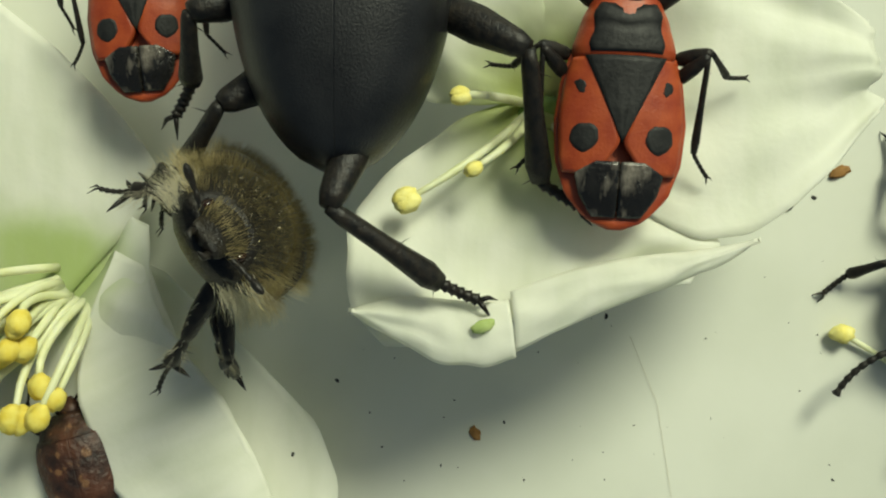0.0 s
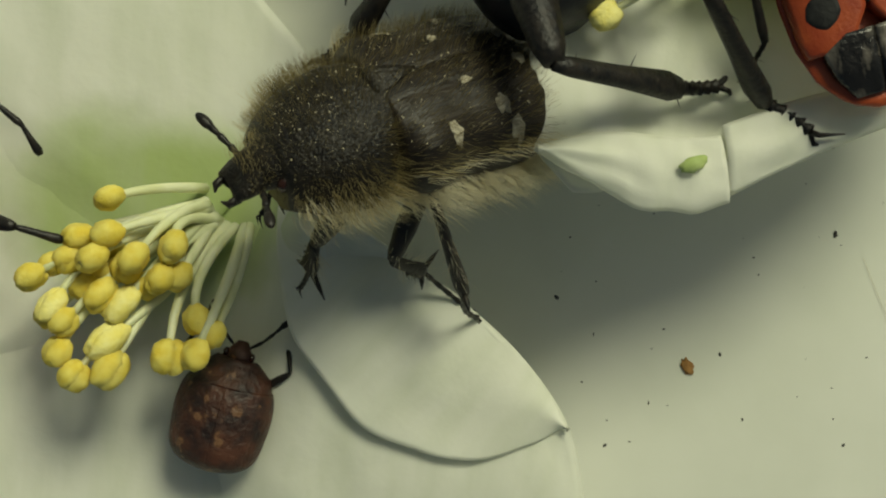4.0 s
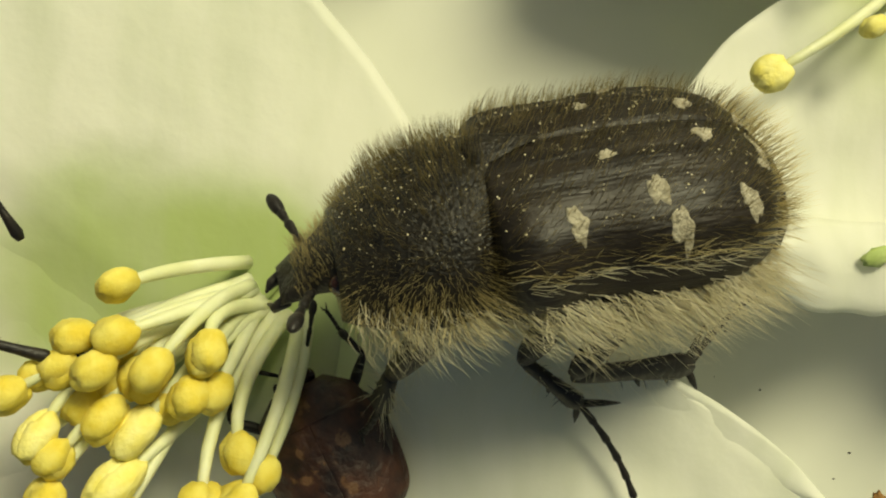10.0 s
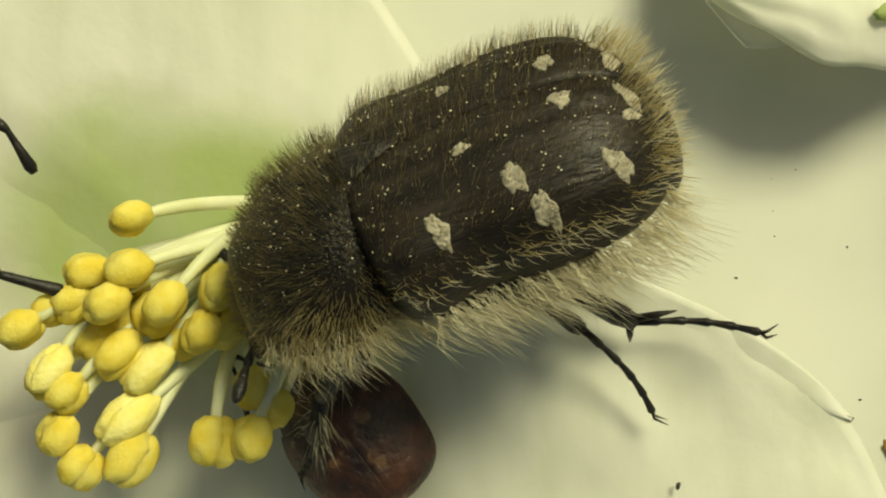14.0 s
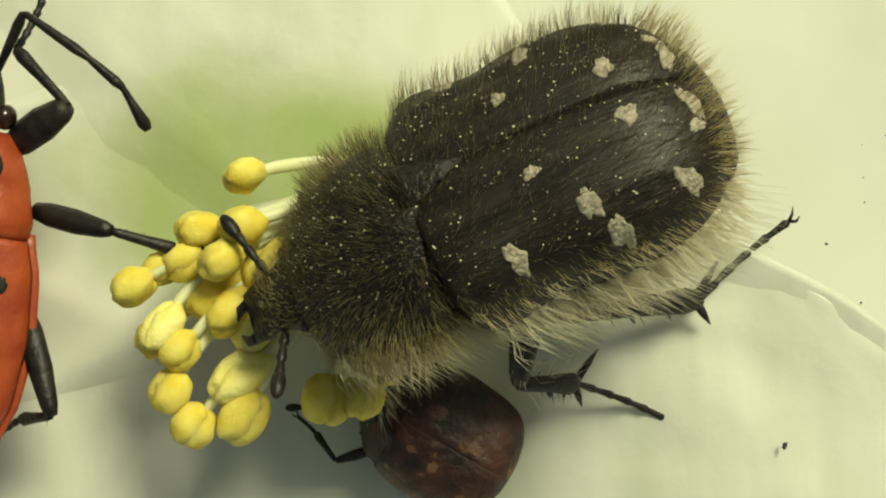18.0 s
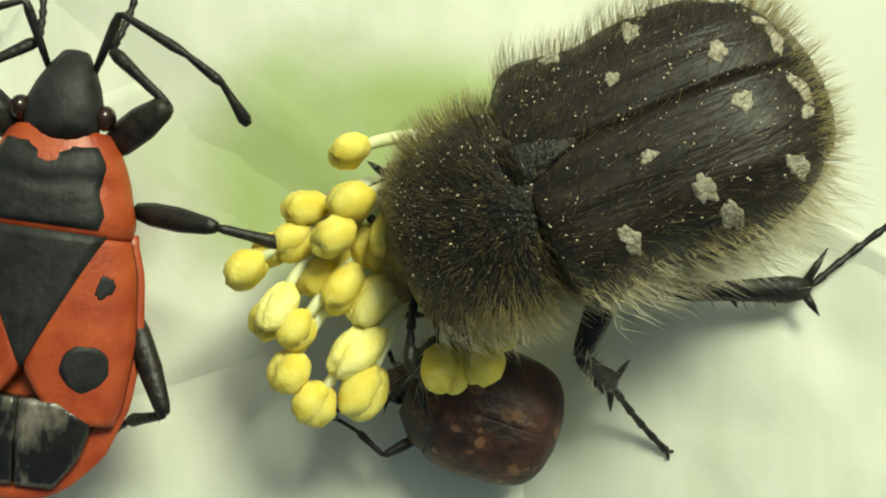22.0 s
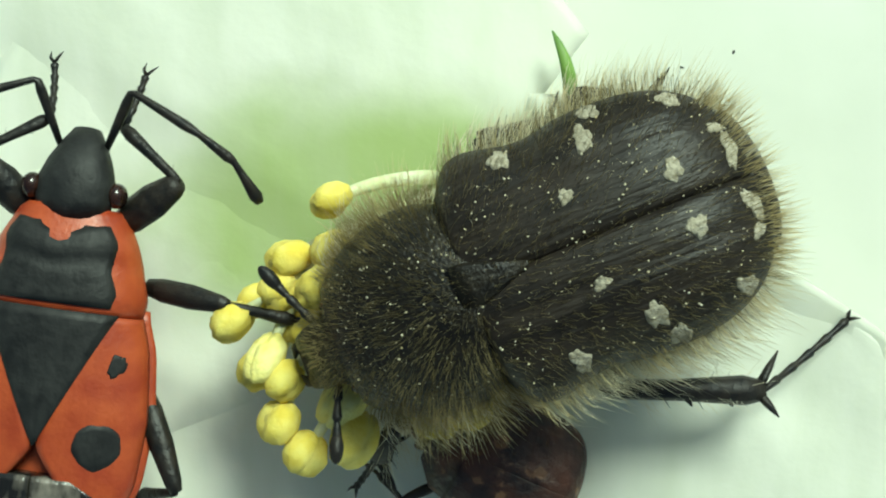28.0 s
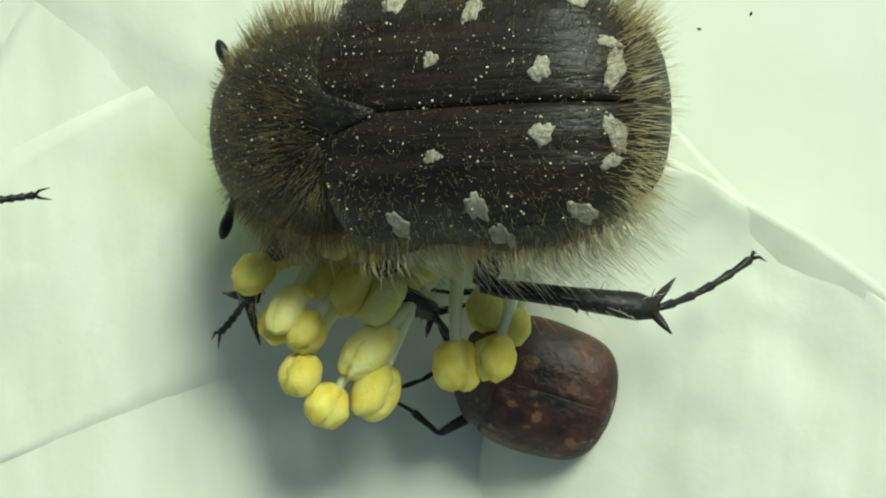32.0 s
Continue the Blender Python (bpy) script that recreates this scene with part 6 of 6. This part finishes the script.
    walk(black_legs[5], [
        (0, mm(-6.00, 1.60, 1.40, 0.0, 0.0, 0.0)),
        (4.5, mm(-6.00, 1.60, 1.40, 0.0, 0.0, 0.0)),
        (6.5, mm(-6.00, 1.60, 1.40, 0.0, 0.0, -85.0)),
        (32, mm(-6.00, 1.60, 1.40, 0.0, 0.0, -85.0)),
    ])
    walk(hairy_legs['head'], [
        (0, mm(5.02, 0.00, -0.10, 0.0, 0.0, 0.0)),
        (4.5, mm(5.02, 0.00, -0.10, 0.0, 0.0, 0.0)),
        (6.5, mm(5.02, 0.00, -0.10, 0.0, 8.0, 0.0)),
        (8, mm(5.02, 0.00, -0.10, 0.0, 0.0, 0.0)),
        (9.5, mm(5.02, 0.00, -0.10, 0.0, -4.0, 0.0)),
        (11, mm(5.02, 0.00, -0.10, 0.0, 14.0, 0.0)),
        (12, mm(5.02, 0.00, -0.10, 0.0, 26.0, 0.0)),
        (13, mm(5.02, 0.00, -0.10, 0.0, 36.0, 0.0)),
        (14.5, mm(5.02, 0.00, -0.10, 0.0, 30.0, 0.0)),
        (16.5, mm(5.02, 0.00, -0.10, 0.0, 22.0, 0.0)),
        (17.5, mm(5.02, 0.00, -0.10, 0.0, 4.0, 0.0)),
        (18, mm(5.02, 0.00, -0.10, 0.0, -14.0, 0.0)),
        (19, mm(5.02, 0.00, -0.10, 0.0, -24.0, 0.0)),
        (20, mm(5.02, 0.00, -0.10, 0.0, -24.0, 0.0)),
        (21, mm(5.02, 0.00, -0.10, 0.0, 34.0, 0.0)),
        (22.5, mm(5.02, 0.00, -0.10, 0.0, 30.0, 0.0)),
        (23.5, mm(5.02, 0.00, -0.10, 0.0, 4.0, 0.0)),
        (24, mm(5.02, 0.00, -0.10, 0.0, -10.0, 0.0)),
        (25, mm(5.02, 0.00, -0.10, 0.0, -4.0, 0.0)),
        (25.5, mm(5.02, 0.00, -0.10, 0.0, 4.0, 0.0)),
        (27.5, mm(5.02, 0.00, -0.10, 0.0, 16.0, 0.0)),
        (28, mm(5.02, 0.00, -0.10, 0.0, 8.0, 0.0)),
        (28.5, mm(5.02, 0.00, -0.10, 0.0, 30.0, 0.0)),
        (32, mm(5.02, 0.00, -0.10, 0.0, 38.0, 0.0)),
    ])


motions()
